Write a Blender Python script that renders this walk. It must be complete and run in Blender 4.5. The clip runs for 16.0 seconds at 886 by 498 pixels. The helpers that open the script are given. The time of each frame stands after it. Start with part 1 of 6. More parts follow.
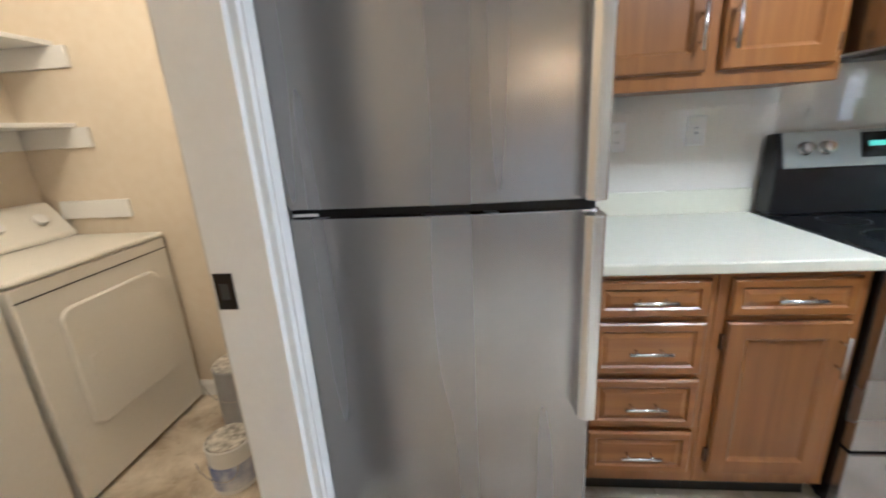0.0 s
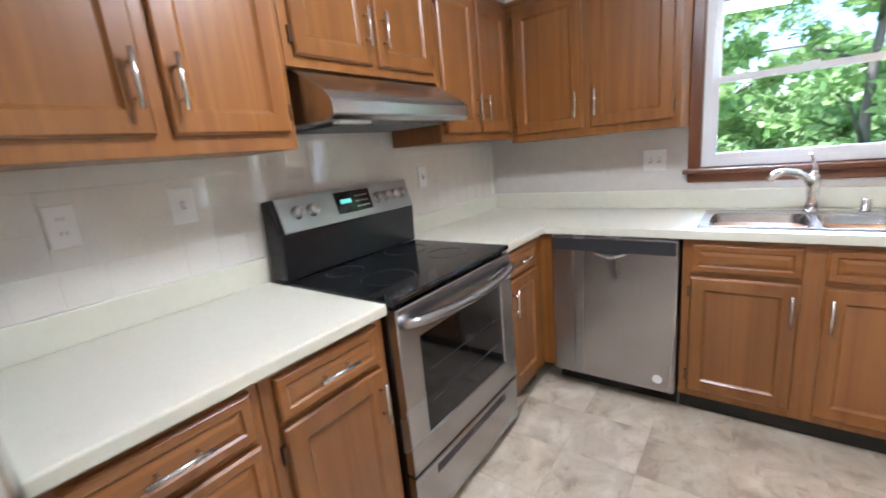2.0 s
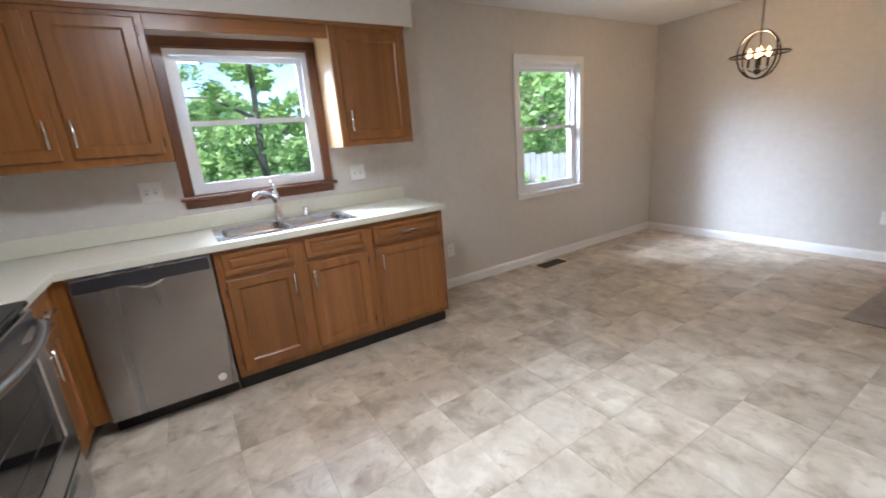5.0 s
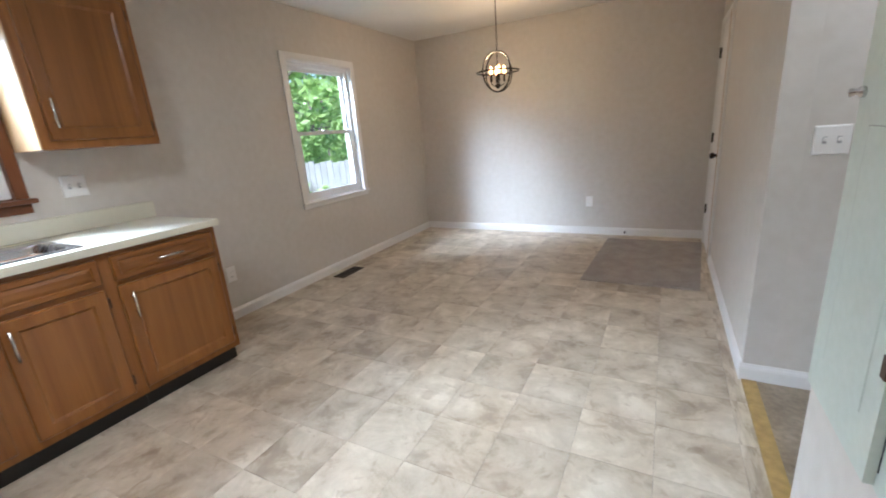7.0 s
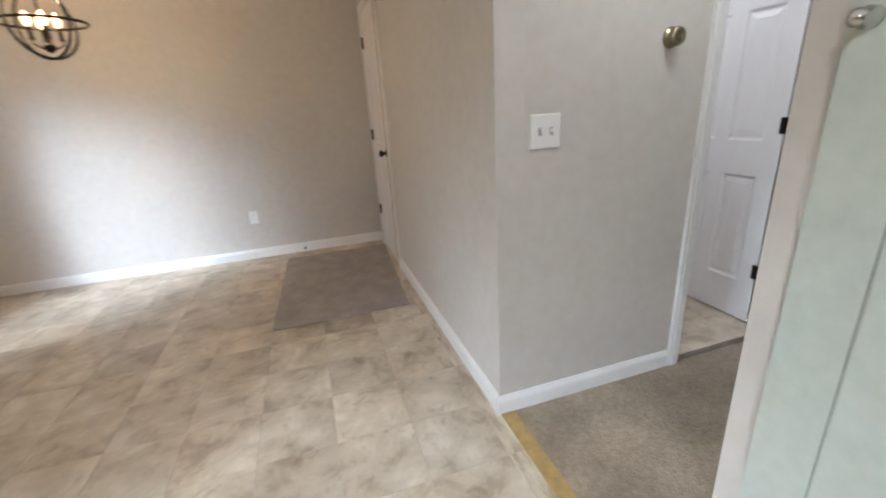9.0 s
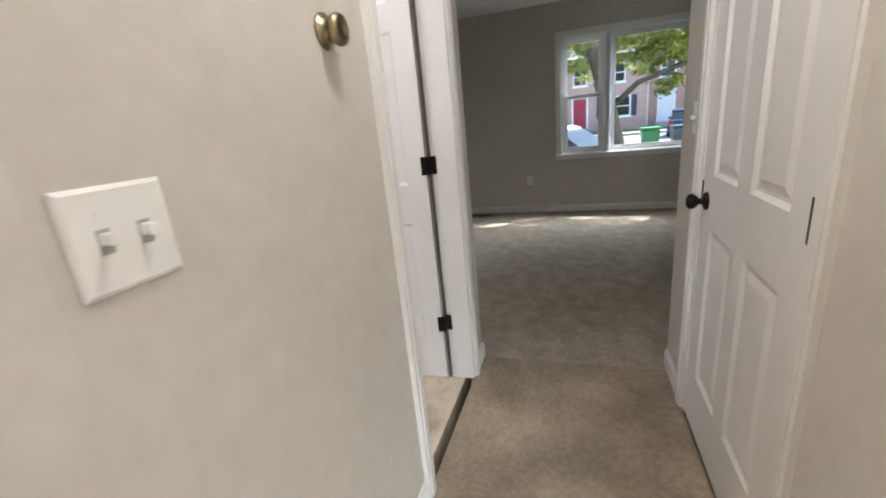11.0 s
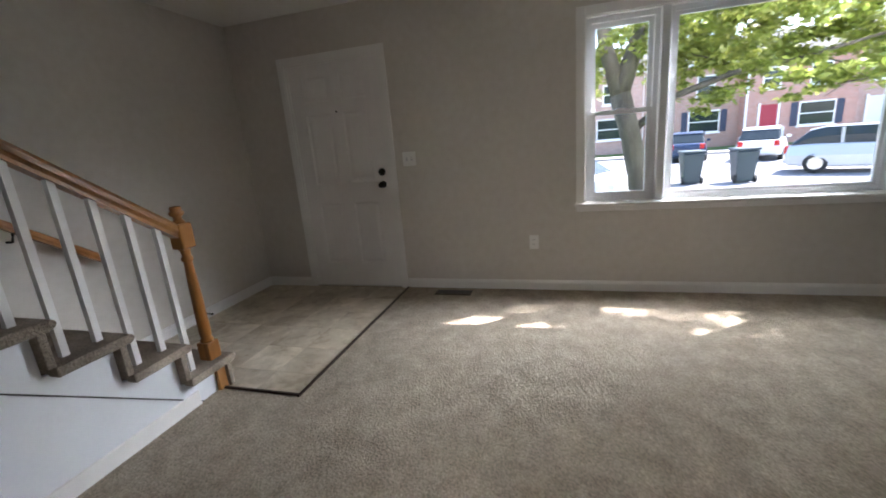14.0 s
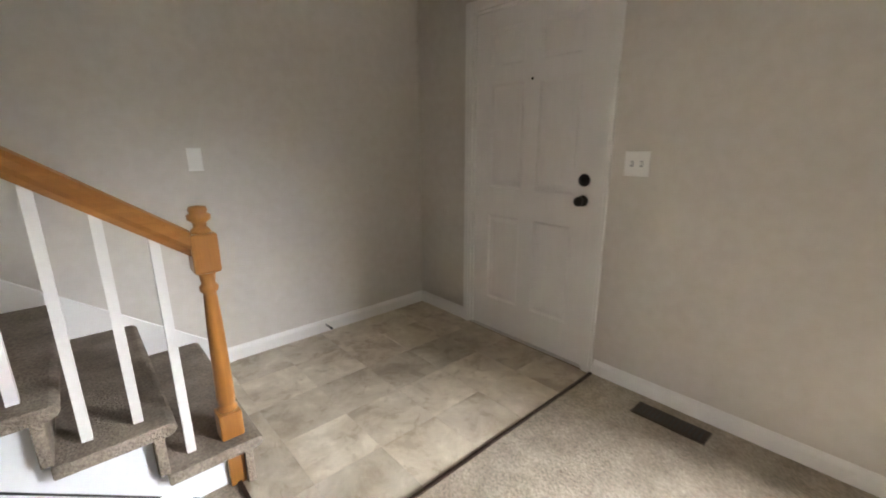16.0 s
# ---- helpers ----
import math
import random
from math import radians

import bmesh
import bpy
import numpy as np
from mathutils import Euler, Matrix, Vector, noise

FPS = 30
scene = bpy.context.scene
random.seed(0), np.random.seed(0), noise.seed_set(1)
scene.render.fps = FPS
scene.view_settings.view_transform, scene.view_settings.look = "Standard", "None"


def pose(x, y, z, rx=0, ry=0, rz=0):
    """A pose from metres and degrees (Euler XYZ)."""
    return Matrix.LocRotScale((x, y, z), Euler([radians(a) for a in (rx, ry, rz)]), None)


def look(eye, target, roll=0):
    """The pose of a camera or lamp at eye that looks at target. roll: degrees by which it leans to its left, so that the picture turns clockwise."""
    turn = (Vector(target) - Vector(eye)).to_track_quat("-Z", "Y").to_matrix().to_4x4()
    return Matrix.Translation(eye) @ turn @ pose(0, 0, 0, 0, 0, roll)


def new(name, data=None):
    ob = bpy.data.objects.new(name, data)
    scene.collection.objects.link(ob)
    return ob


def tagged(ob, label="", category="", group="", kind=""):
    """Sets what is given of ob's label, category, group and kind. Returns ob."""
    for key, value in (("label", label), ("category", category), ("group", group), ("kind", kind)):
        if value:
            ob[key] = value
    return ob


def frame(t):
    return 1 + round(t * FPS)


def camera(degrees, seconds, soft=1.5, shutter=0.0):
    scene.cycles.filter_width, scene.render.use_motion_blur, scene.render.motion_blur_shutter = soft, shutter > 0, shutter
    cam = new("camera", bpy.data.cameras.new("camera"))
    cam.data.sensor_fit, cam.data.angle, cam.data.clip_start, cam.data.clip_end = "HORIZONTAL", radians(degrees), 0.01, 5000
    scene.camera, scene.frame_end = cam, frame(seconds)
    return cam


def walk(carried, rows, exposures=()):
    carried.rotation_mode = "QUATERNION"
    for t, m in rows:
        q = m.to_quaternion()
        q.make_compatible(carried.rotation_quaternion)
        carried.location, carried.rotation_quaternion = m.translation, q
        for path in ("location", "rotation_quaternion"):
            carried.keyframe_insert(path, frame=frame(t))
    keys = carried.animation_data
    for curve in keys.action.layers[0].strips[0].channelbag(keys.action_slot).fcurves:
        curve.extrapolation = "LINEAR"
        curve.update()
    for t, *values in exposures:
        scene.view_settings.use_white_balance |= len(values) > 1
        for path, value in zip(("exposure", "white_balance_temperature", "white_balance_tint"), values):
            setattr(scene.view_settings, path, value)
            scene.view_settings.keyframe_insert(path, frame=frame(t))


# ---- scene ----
cam = camera(93.9, 16.0, 1.8, 0.3)
PATH = [
    (0, (-0.058, 0.373, 1.331), (-0.261, 2.279, 0.762), -3.4),
    (0.5, (-0.035, 0.372, 1.306), (0.31, 2.261, 0.748), -3.2),
    (1, (-0.024, 0.488, 1.316), (0.87, 2.193, 0.776), -4.6),
    (1.5, (0.051, 0.573, 1.337), (1.334, 2.018, 0.825), -5.3),
    (2, (0.21, 0.684, 1.342), (1.761, 1.865, 0.893), -5.5),
    (2.5, (0.296, 0.744, 1.357), (2.066, 1.577, 0.937), -5.0),
    (3, (0.255, 0.88, 1.374), (2.159, 1.316, 0.947), -5.6),
    (3.5, (0.156, 0.965, 1.373), (2.104, 0.992, 0.922), -5.8),
    (4, (0.053, 1.011, 1.346), (1.959, 0.621, 0.88), -5.9),
    (4.5, (-0.101, 1.009, 1.342), (1.694, 0.276, 0.851), -5.6),
    (5, (-0.22, 0.984, 1.369), (1.429, -0.022, 0.851), -4.7),
    (5.2, (-0.23, 0.969, 1.369), (1.358, -0.13, 0.847), -4.4),
    (7.3, (-0.012, 0.879, 1.285), (0.767, -0.873, 0.715), -4.5),
    (7.5, (0.001, 0.752, 1.276), (0.671, -1.037, 0.682), -4.4),
    (8, (0.071, 0.552, 1.251), (0.376, -1.322, 0.621), -4.1),
    (8.2, (0.112, 0.424, 1.236), (0.249, -1.472, 0.615), -3.9),
    (8.5, (0.148, 0.293, 1.259), (0.053, -1.597, 0.611), -3.5),
    (9, (0.176, -0.036, 1.253), (-0.381, -1.844, 0.603), -3.6),
    (9.5, (0.152, -0.301, 1.236), (-0.904, -1.867, 0.578), -3.6),
    (10, (0.055, -0.533, 1.241), (-1.384, -1.772, 0.615), -3.9),
    (10.2, (0.007, -0.617, 1.237), (-1.541, -1.722, 0.62), -4.6),
    (12.3, (-1.147, -0.997, 1.24), (-3.065, -1.235, 0.726), -5.0),
    (12.5, (-1.301, -0.978, 1.241), (-3.218, -1.221, 0.726), -5.2),
    (13, (-1.692, -1.048, 1.249), (-3.606, -1.312, 0.729), -5.2),
    (13.5, (-2.069, -1.13, 1.268), (-3.966, -1.508, 0.758), -5.1),
    (14, (-2.402, -1.19, 1.275), (-4.255, -1.757, 0.782), -4.8),
    (14.5, (-2.708, -1.273, 1.272), (-4.49, -2.042, 0.789), -4.0),
    (15, (-3.081, -1.365, 1.266), (-4.765, -2.334, 0.789), -3.2),
    (15.5, (-3.469, -1.435, 1.267), (-5.004, -2.619, 0.776), -1.4),
    (16, (-3.788, -1.588, 1.27), (-5.079, -3.033, 0.773), -0.2),
]
FOLLOW = [(t, look(e, g, r)) for t, e, g, r in PATH]
EXPOSURES = [(0, 1.5, 4900, 6), (0.5, 1.65, 4300, -2), (1, 1.7, 5050, 9), (2, 1.6, 5150, 11), (3, 1.3, 5150, 11), (5, 1.15, 5250, 11), (8, 1.15, 5250, 8), (10.2, 1.65, 5850, 10), (12.5, 1.85, 6050, 8), (13, 2.25, 6050, 9), (14.5, 2.35, 6250, 15), (15, 2.65, 6400, 15), (15.5, 3.05, 6550, 15), (16, 3.35, 6550, 14)]
walk(cam, FOLLOW, EXPOSURES)

# ---- light ----
SUN_TO = Vector((-0.36, 0.50, 0.79)).normalized()
world = bpy.data.worlds.new("sky")
scene.world = world
world.use_nodes = True
wn, wl = world.node_tree.nodes, world.node_tree.links
sky = wn.new("ShaderNodeTexSky")
sky.sky_type, sky.sun_disc = "NISHITA", False
sky.sun_elevation = math.asin(SUN_TO.z)
sky.sun_rotation = math.atan2(SUN_TO.x, SUN_TO.y)
wn["Background"].inputs["Strength"].default_value = 0.15
wl.new(sky.outputs[0], wn["Background"].inputs["Color"])
sun = new("sun", bpy.data.lights.new("sun", "SUN"))
sun.data.energy, sun.data.angle, sun.data.color = 5.0, radians(0.5), (1, 0.95, 0.88)
sun.matrix_world = look((0, 0, 0), -SUN_TO)


def lamp(name, kind, loc, energy, color, size=0.1, aim=None):
    ob = new(name, bpy.data.lights.new(name, kind))
    ob.data.energy, ob.data.color = energy, color
    if kind == "AREA":
        ob.data.size = size
    else:
        ob.data.shadow_soft_size = size
    ob.matrix_world = look(loc, aim) if aim else Matrix.Translation(loc)
    return ob


# unseen area lamps added outside each window, standing in for the open sky
for nm, at, aim, size, watts in (("sky_light_sink", (5.2, 1.5, 3.6), (0.9, 0.2, 0.5), 2.6, 420), ("sky_light_dining", (6.7, 2.4, 4.6), (2.9, -2.3, 1.4), 3.0, 600),
                                 ("sky_light_front", (-7.5, 3.5, 3.7), (-4.0, -2.9, 1.1), 2.4, 290)):
    lamp(nm, "AREA", at, watts, (0.90, 0.95, 1.0), size, aim)
KITCHEN_W, HALL_W, LAUNDRY_W, CHANDELIER_W, BATH_W = 13, 3.2, 11, 9, 6

# ---- helpers ----
LOC = {}


def thing(name, at=(0, 0, 0), label="", category="", group="", kind=""):
    ob = new(name)
    ob.location = at
    ob.empty_display_size = 0.05
    LOC[ob.name] = Vector(at)
    return tagged(ob, label, category, group, kind)


def root_at(ob):
    while ob.parent:
        ob = ob.parent
    return LOC.get(ob.name, Vector((0, 0, 0)))


def part(name, bm, mat, parent=None, label="", smooth=False, bevel=0.0, at=None, recalc=True):
    """One mesh object from bm (in world coordinates), under parent if given."""
    if recalc:
        bmesh.ops.recalc_face_normals(bm, faces=bm.faces)
    me = bpy.data.meshes.new(name)
    off = root_at(parent) if parent else Vector(at or (0, 0, 0))
    if off.length:
        bmesh.ops.translate(bm, vec=-off, verts=bm.verts)
    bm.to_mesh(me)
    bm.free()
    for m in mat if isinstance(mat, (list, tuple)) else [mat]:
        me.materials.append(m)
    if smooth:
        me.shade_smooth()
    ob = new(name, me)
    if parent:
        ob.parent = parent
    else:
        ob.location = off
        LOC[ob.name] = off
    if bevel:
        b = ob.modifiers.new("bevel", "BEVEL")
        b.width, b.segments, b.limit_method = bevel, 2, "ANGLE"
        b.harden_normals = False
    return tagged(ob, label) if label else ob


def box(bm, x0, x1, y0, y1, z0, z1):
    vs = [bm.verts.new(p) for p in ((x0, y0, z0), (x1, y0, z0), (x1, y1, z0), (x0, y1, z0), (x0, y0, z1), (x1, y0, z1), (x1, y1, z1), (x0, y1, z1))]
    for f in ((3, 2, 1, 0), (4, 5, 6, 7), (0, 1, 5, 4), (1, 2, 6, 5), (2, 3, 7, 6), (3, 0, 4, 7)):
        bm.faces.new([vs[i] for i in f])
    return bm


def bx(*a):
    return box(bmesh.new(), *a)


def lathe(bm, prof, at, axis="z", seg=20):
    """Turn (radius, height) pairs round an axis through at."""
    rings = []
    for r, h in prof:
        ring = []
        for i in range(seg):
            a = 2 * math.pi * i / seg
            p = Vector((r * math.cos(a), r * math.sin(a), h))
            if axis == "x":
                p = Vector((p.z, p.x, p.y))
            elif axis == "-x":
                p = Vector((-p.z, p.x, p.y))
            elif axis == "y":
                p = Vector((p.x, p.z, p.y))
            elif axis == "-y":
                p = Vector((p.x, -p.z, p.y))
            ring.append(bm.verts.new(Vector(at) + p))
        rings.append(ring)
    for a, b in zip(rings, rings[1:]):
        for i in range(seg):
            bm.faces.new((a[i], a[(i + 1) % seg], b[(i + 1) % seg], b[i]))
    bm.faces.new(rings[0][::-1])
    bm.faces.new(rings[-1])
    return bm


def tube(bm, pts, r, seg=8):
    """A round bar along pts; r may be a list of radii."""
    pts = [Vector(p) for p in pts]
    rs = r if isinstance(r, (list, tuple)) else [r] * len(pts)
    rings = []
    for i, p in enumerate(pts):
        d = (pts[min(i + 1, len(pts) - 1)] - pts[max(i - 1, 0)]).normalized()
        u = d.cross(Vector((0.13, 0.21, 1)) if abs(d.z) < 0.9 else Vector((1, 0.1, 0))).normalized()
        v = d.cross(u)
        rings.append([bm.verts.new(p + (u * math.cos(2 * math.pi * k / seg) + v * math.sin(2 * math.pi * k / seg)) * rs[i]) for k in range(seg)])
    for a, b in zip(rings, rings[1:]):
        for k in range(seg):
            bm.faces.new((a[k], a[(k + 1) % seg], b[(k + 1) % seg], b[k]))
    bm.faces.new(rings[0][::-1])
    bm.faces.new(rings[-1])
    return bm


def extrude_profile(bm, prof, axis, a, b):
    """A closed profile of two coordinates drawn along an axis from a to b."""
    def pt(p, t):
        return {"x": (t, p[0], p[1]), "y": (p[0], t, p[1]), "z": (p[0], p[1], t)}[axis]
    va = [bm.verts.new(pt(p, a)) for p in prof]
    vb = [bm.verts.new(pt(p, b)) for p in prof]
    n = len(prof)
    for i in range(n):
        bm.faces.new((va[i], va[(i + 1) % n], vb[(i + 1) % n], vb[i]))
    bm.faces.new(va[::-1])
    bm.faces.new(vb)
    return bm


# frames on the walls: along u, out from the wall d, height z
def north(u, d, z):
    return Vector((u, 2.20 - d, z))


def east(u, d, z):
    return Vector((2.90 - d, u, z))


def ubox(bm, F, u0, u1, d0, d1, z0, z1):
    a, b = F(u0, d0, z0), F(u1, d1, z1)
    return box(bm, min(a.x, b.x), max(a.x, b.x), min(a.y, b.y), max(a.y, b.y), min(a.z, b.z), max(a.z, b.z))


def ring(bm, F, loops, cap=True):
    """Rectangular loops (u0, u1, z0, z1, d) joined one to the next, the last one capped."""
    vs = [[bm.verts.new(F(*p)) for p in ((u0, d, z0), (u1, d, z0), (u1, d, z1), (u0, d, z1))] for u0, u1, z0, z1, d in loops]
    for a, b in zip(vs, vs[1:]):
        for i in range(4):
            bm.faces.new((a[i], a[(i + 1) % 4], b[(i + 1) % 4], b[i]))
    if cap:
        bm.faces.new(vs[-1])
    return vs


def cab_panel(F, u0, u1, z0, z1, d0, th=0.02, fw=0.055, raised=False):
    """A cabinet door or drawer front with a frame and a recessed or raised middle."""
    bm = bmesh.new()
    e, d1 = 0.006, d0 + th
    loops = [(u0, u1, z0, z1, d0), (u0, u1, z0, z1, d1 - e), (u0 + e, u1 - e, z0 + e, z1 - e, d1),
             (u0 + fw, u1 - fw, z0 + fw, z1 - fw, d1), (u0 + fw + 0.006, u1 - fw - 0.006, z0 + fw + 0.006, z1 - fw - 0.006, d1 - 0.006)]
    if raised:
        g = fw + 0.022
        loops += [(u0 + g, u1 - g, z0 + g, z1 - g, d1 - 0.001)]
    else:
        g = fw + 0.012
        loops += [(u0 + g, u1 - g, z0 + g, z1 - g, d1 - 0.010)]
    vs = ring(bm, F, loops)
    bm.faces.new(vs[0][::-1])
    return bm


def panel_slab(F, u0, u1, z0, z1, d0, th, panels, both=False):
    """A door leaf with pressed panels (u0, u1, z0, z1)."""
    bm = bmesh.new()
    us = sorted({u0, u1, *[p[0] for p in panels], *[p[1] for p in panels]})
    zs = sorted({z0, z1, *[p[2] for p in panels], *[p[3] for p in panels]})
    sides = [(d0 + th, -1)] + ([(d0, 1)] if both else [])
    for d, s in sides:
        for ua, ub in zip(us, us[1:]):
            for za, zb in zip(zs, zs[1:]):
                um, zm = (ua + ub) / 2, (za + zb) / 2
                if any(p[0] < um < p[1] and p[2] < zm < p[3] for p in panels):
                    continue
                bm.faces.new([bm.verts.new(F(*q)) for q in ((ua, d, za), (ub, d, za), (ub, d, zb), (ua, d, zb))])
        for a, b, c, e in panels:
            ring(bm, F, [(a, b, c, e, d), (a + 0.012, b - 0.012, c + 0.012, e - 0.012, d + s * 0.009),
                         (a + 0.022, b - 0.022, c + 0.022, e - 0.022, d + s * 0.009), (a + 0.045, b - 0.045, c + 0.045, e - 0.045, d + s * 0.003)])
    if not both:
        bm.faces.new([bm.verts.new(F(*q)) for q in ((u0, d0, z0), (u1, d0, z0), (u1, d0, z1), (u0, d0, z1))])
    for q in (((u0, d0, z0), (u0, d0 + th, z0), (u0, d0 + th, z1), (u0, d0, z1)), ((u1, d0, z0), (u1, d0 + th, z0), (u1, d0 + th, z1), (u1, d0, z1)),
              ((u0, d0, z0), (u1, d0, z0), (u1, d0 + th, z0), (u0, d0 + th, z0)), ((u0, d0, z1), (u1, d0, z1), (u1, d0 + th, z1), (u0, d0 + th, z1))):
        bm.faces.new([bm.verts.new(F(*p)) for p in q])
    bmesh.ops.remove_doubles(bm, verts=bm.verts, dist=0.0001)
    return bm


def six_panels(u0, u1, z0=0.0):
    w = u1 - u0
    a, m = 0.115 * w / 0.8, 0.10 * w / 0.8
    cols = ((u0 + a, u0 + w / 2 - m / 2), (u0 + w / 2 + m / 2, u1 - a))
    rows = ((z0 + 0.22, z0 + 0.80), (z0 + 0.98, z0 + 1.60), (z0 + 1.70, z0 + 1.91))
    return [(c[0], c[1], r[0], r[1]) for c in cols for r in rows]


# ---- materials ----
def mat(name, color, rough=0.6, metal=0.0, var=0.0, scale=3.0, bump=0.0, bscale=80.0, color2=None, spec=None, stretch=None, detail=4.0, per_object=0.0, fine=0.0):
    """Base colour that drifts at two scales, with a fine relief."""
    m = bpy.data.materials.new(name)
    m.use_nodes = True
    n, l = m.node_tree.nodes, m.node_tree.links
    b = n["Principled BSDF"]
    b.inputs["Base Color"].default_value = (*color, 1)
    b.inputs["Roughness"].default_value, b.inputs["Metallic"].default_value = rough, metal
    if spec is not None:
        b.inputs["Specular IOR Level"].default_value = spec
    co = n.new("ShaderNodeTexCoord")
    src = co.outputs["Object"]
    if stretch:
        mp = n.new("ShaderNodeMapping")
        mp.inputs["Scale"].default_value = stretch
        l.new(src, mp.inputs["Vector"])
        src = mp.outputs["Vector"]
    out = None
    if var:
        t = n.new("ShaderNodeTexNoise")
        t.inputs["Scale"].default_value, t.inputs["Detail"].default_value = scale, detail
        l.new(src, t.inputs["Vector"])
        r = n.new("ShaderNodeValToRGB")
        c2 = color2 or [c * (1 - var) for c in color]
        r.color_ramp.elements[0].position, r.color_ramp.elements[1].position = 0.35, 0.68
        r.color_ramp.elements[0].color, r.color_ramp.elements[1].color = (*c2, 1), (*color, 1)
        l.new(t.outputs["Fac"], r.inputs["Fac"])
        out = r.outputs["Color"]
        t2 = n.new("ShaderNodeTexNoise")
        t2.inputs["Scale"].default_value, t2.inputs["Detail"].default_value = scale * 14, 3
        l.new(src, t2.inputs["Vector"])
        mx = n.new("ShaderNodeMix")
        mx.data_type, mx.blend_type = "RGBA", "OVERLAY"
        mx.inputs["Factor"].default_value = fine or 0.12
        l.new(out, mx.inputs["A"])
        l.new(t2.outputs["Fac"], mx.inputs["B"])
        out = mx.outputs["Result"]
        rr = n.new("ShaderNodeMapRange")
        rr.inputs["To Min"].default_value, rr.inputs["To Max"].default_value = max(rough - 0.06, 0.02), min(rough + 0.06, 1)
        l.new(t2.outputs["Fac"], rr.inputs["Value"])
        l.new(rr.outputs["Result"], b.inputs["Roughness"])
    if per_object:
        oi = n.new("ShaderNodeObjectInfo")
        hs = n.new("ShaderNodeHueSaturation")
        mr = n.new("ShaderNodeMapRange")
        mr.inputs["To Min"].default_value, mr.inputs["To Max"].default_value = 1 - per_object, 1 + per_object
        l.new(oi.outputs["Random"], mr.inputs["Value"])
        l.new(mr.outputs["Result"], hs.inputs["Value"])
        if out:
            l.new(out, hs.inputs["Color"])
        else:
            hs.inputs["Color"].default_value = (*color, 1)
        out = hs.outputs["Color"]
    if out:
        l.new(out, b.inputs["Base Color"])
    if bump:
        t3 = n.new("ShaderNodeTexNoise")
        t3.inputs["Scale"].default_value, t3.inputs["Detail"].default_value = bscale, 3
        l.new(src, t3.inputs["Vector"])
        bp = n.new("ShaderNodeBump")
        bp.inputs["Strength"].default_value, bp.inputs["Distance"].default_value = bump, 0.01
        l.new(t3.outputs["Fac"], bp.inputs["Height"])
        l.new(bp.outputs["Normal"], b.inputs["Normal"])
    return m


def oak(name, axis, dark=(0.185, 0.066, 0.012), light=(0.285, 0.116, 0.024), rough=0.34):
    """Honey oak with the grain along an axis."""
    m = bpy.data.materials.new(name)
    m.use_nodes = True
    n, l = m.node_tree.nodes, m.node_tree.links
    b = n["Principled BSDF"]
    b.inputs["Roughness"].default_value = rough
    co, mp = n.new("ShaderNodeTexCoord"), n.new("ShaderNodeMapping")
    s = [34.0, 34.0, 34.0]
    s["xyz".index(axis)] = 1.5
    mp.inputs["Scale"].default_value = s
    oi = n.new("ShaderNodeObjectInfo")
    ad = n.new("ShaderNodeVectorMath")
    ad.operation = "MULTIPLY_ADD"
    ad.inputs[1].default_value = (7, 7, 7)
    l.new(oi.outputs["Random"], ad.inputs[0])
    l.new(co.outputs["Object"], ad.inputs[2])
    l.new(ad.outputs[0], mp.inputs["Vector"])
    big = n.new("ShaderNodeTexNoise")
    big.inputs["Scale"].default_value, big.inputs["Detail"].default_value, big.inputs["Distortion"].default_value = 0.32, 5, 1.6
    l.new(mp.outputs["Vector"], big.inputs["Vector"])
    wave = n.new("ShaderNodeTexNoise")
    wave.inputs["Scale"].default_value, wave.inputs["Detail"].default_value = 5.0, 2
    l.new(mp.outputs["Vector"], wave.inputs["Vector"])
    ramp = n.new("ShaderNodeValToRGB")
    ramp.color_ramp.elements[0].position, ramp.color_ramp.elements[1].position = 0.25, 0.72
    ramp.color_ramp.elements[0].color, ramp.color_ramp.elements[1].color = (*dark, 1), (*light, 1)
    l.new(big.outputs["Fac"], ramp.inputs["Fac"])
    pores = n.new("ShaderNodeValToRGB")
    pores.color_ramp.elements[0].position, pores.color_ramp.elements[1].position = 0.30, 0.46
    pores.color_ramp.elements[0].color = (0.55, 0.47, 0.40, 1)
    l.new(wave.outputs["Fac"], pores.inputs["Fac"])
    mx = n.new("ShaderNodeMix")
    mx.data_type, mx.blend_type = "RGBA", "MULTIPLY"
    mx.inputs["Factor"].default_value = 0.20
    l.new(ramp.outputs["Color"], mx.inputs["A"])
    l.new(pores.outputs["Color"], mx.inputs["B"])
    hs = n.new("ShaderNodeHueSaturation")
    mr = n.new("ShaderNodeMapRange")
    mr.inputs["To Min"].default_value, mr.inputs["To Max"].default_value = 0.88, 1.12
    l.new(oi.outputs["Random"], mr.inputs["Value"])
    l.new(mr.outputs["Result"], hs.inputs["Value"])
    l.new(mx.outputs["Result"], hs.inputs["Color"])
    l.new(hs.outputs["Color"], b.inputs["Base Color"])
    bp = n.new("ShaderNodeBump")
    bp.inputs["Strength"].default_value, bp.inputs["Distance"].default_value = 0.12, 0.003
    l.new(wave.outputs["Fac"], bp.inputs["Height"])
    l.new(bp.outputs["Normal"], b.inputs["Normal"])
    b.inputs["Coat Weight"].default_value, b.inputs["Coat Roughness"].default_value = 0.25, 0.2
    return m


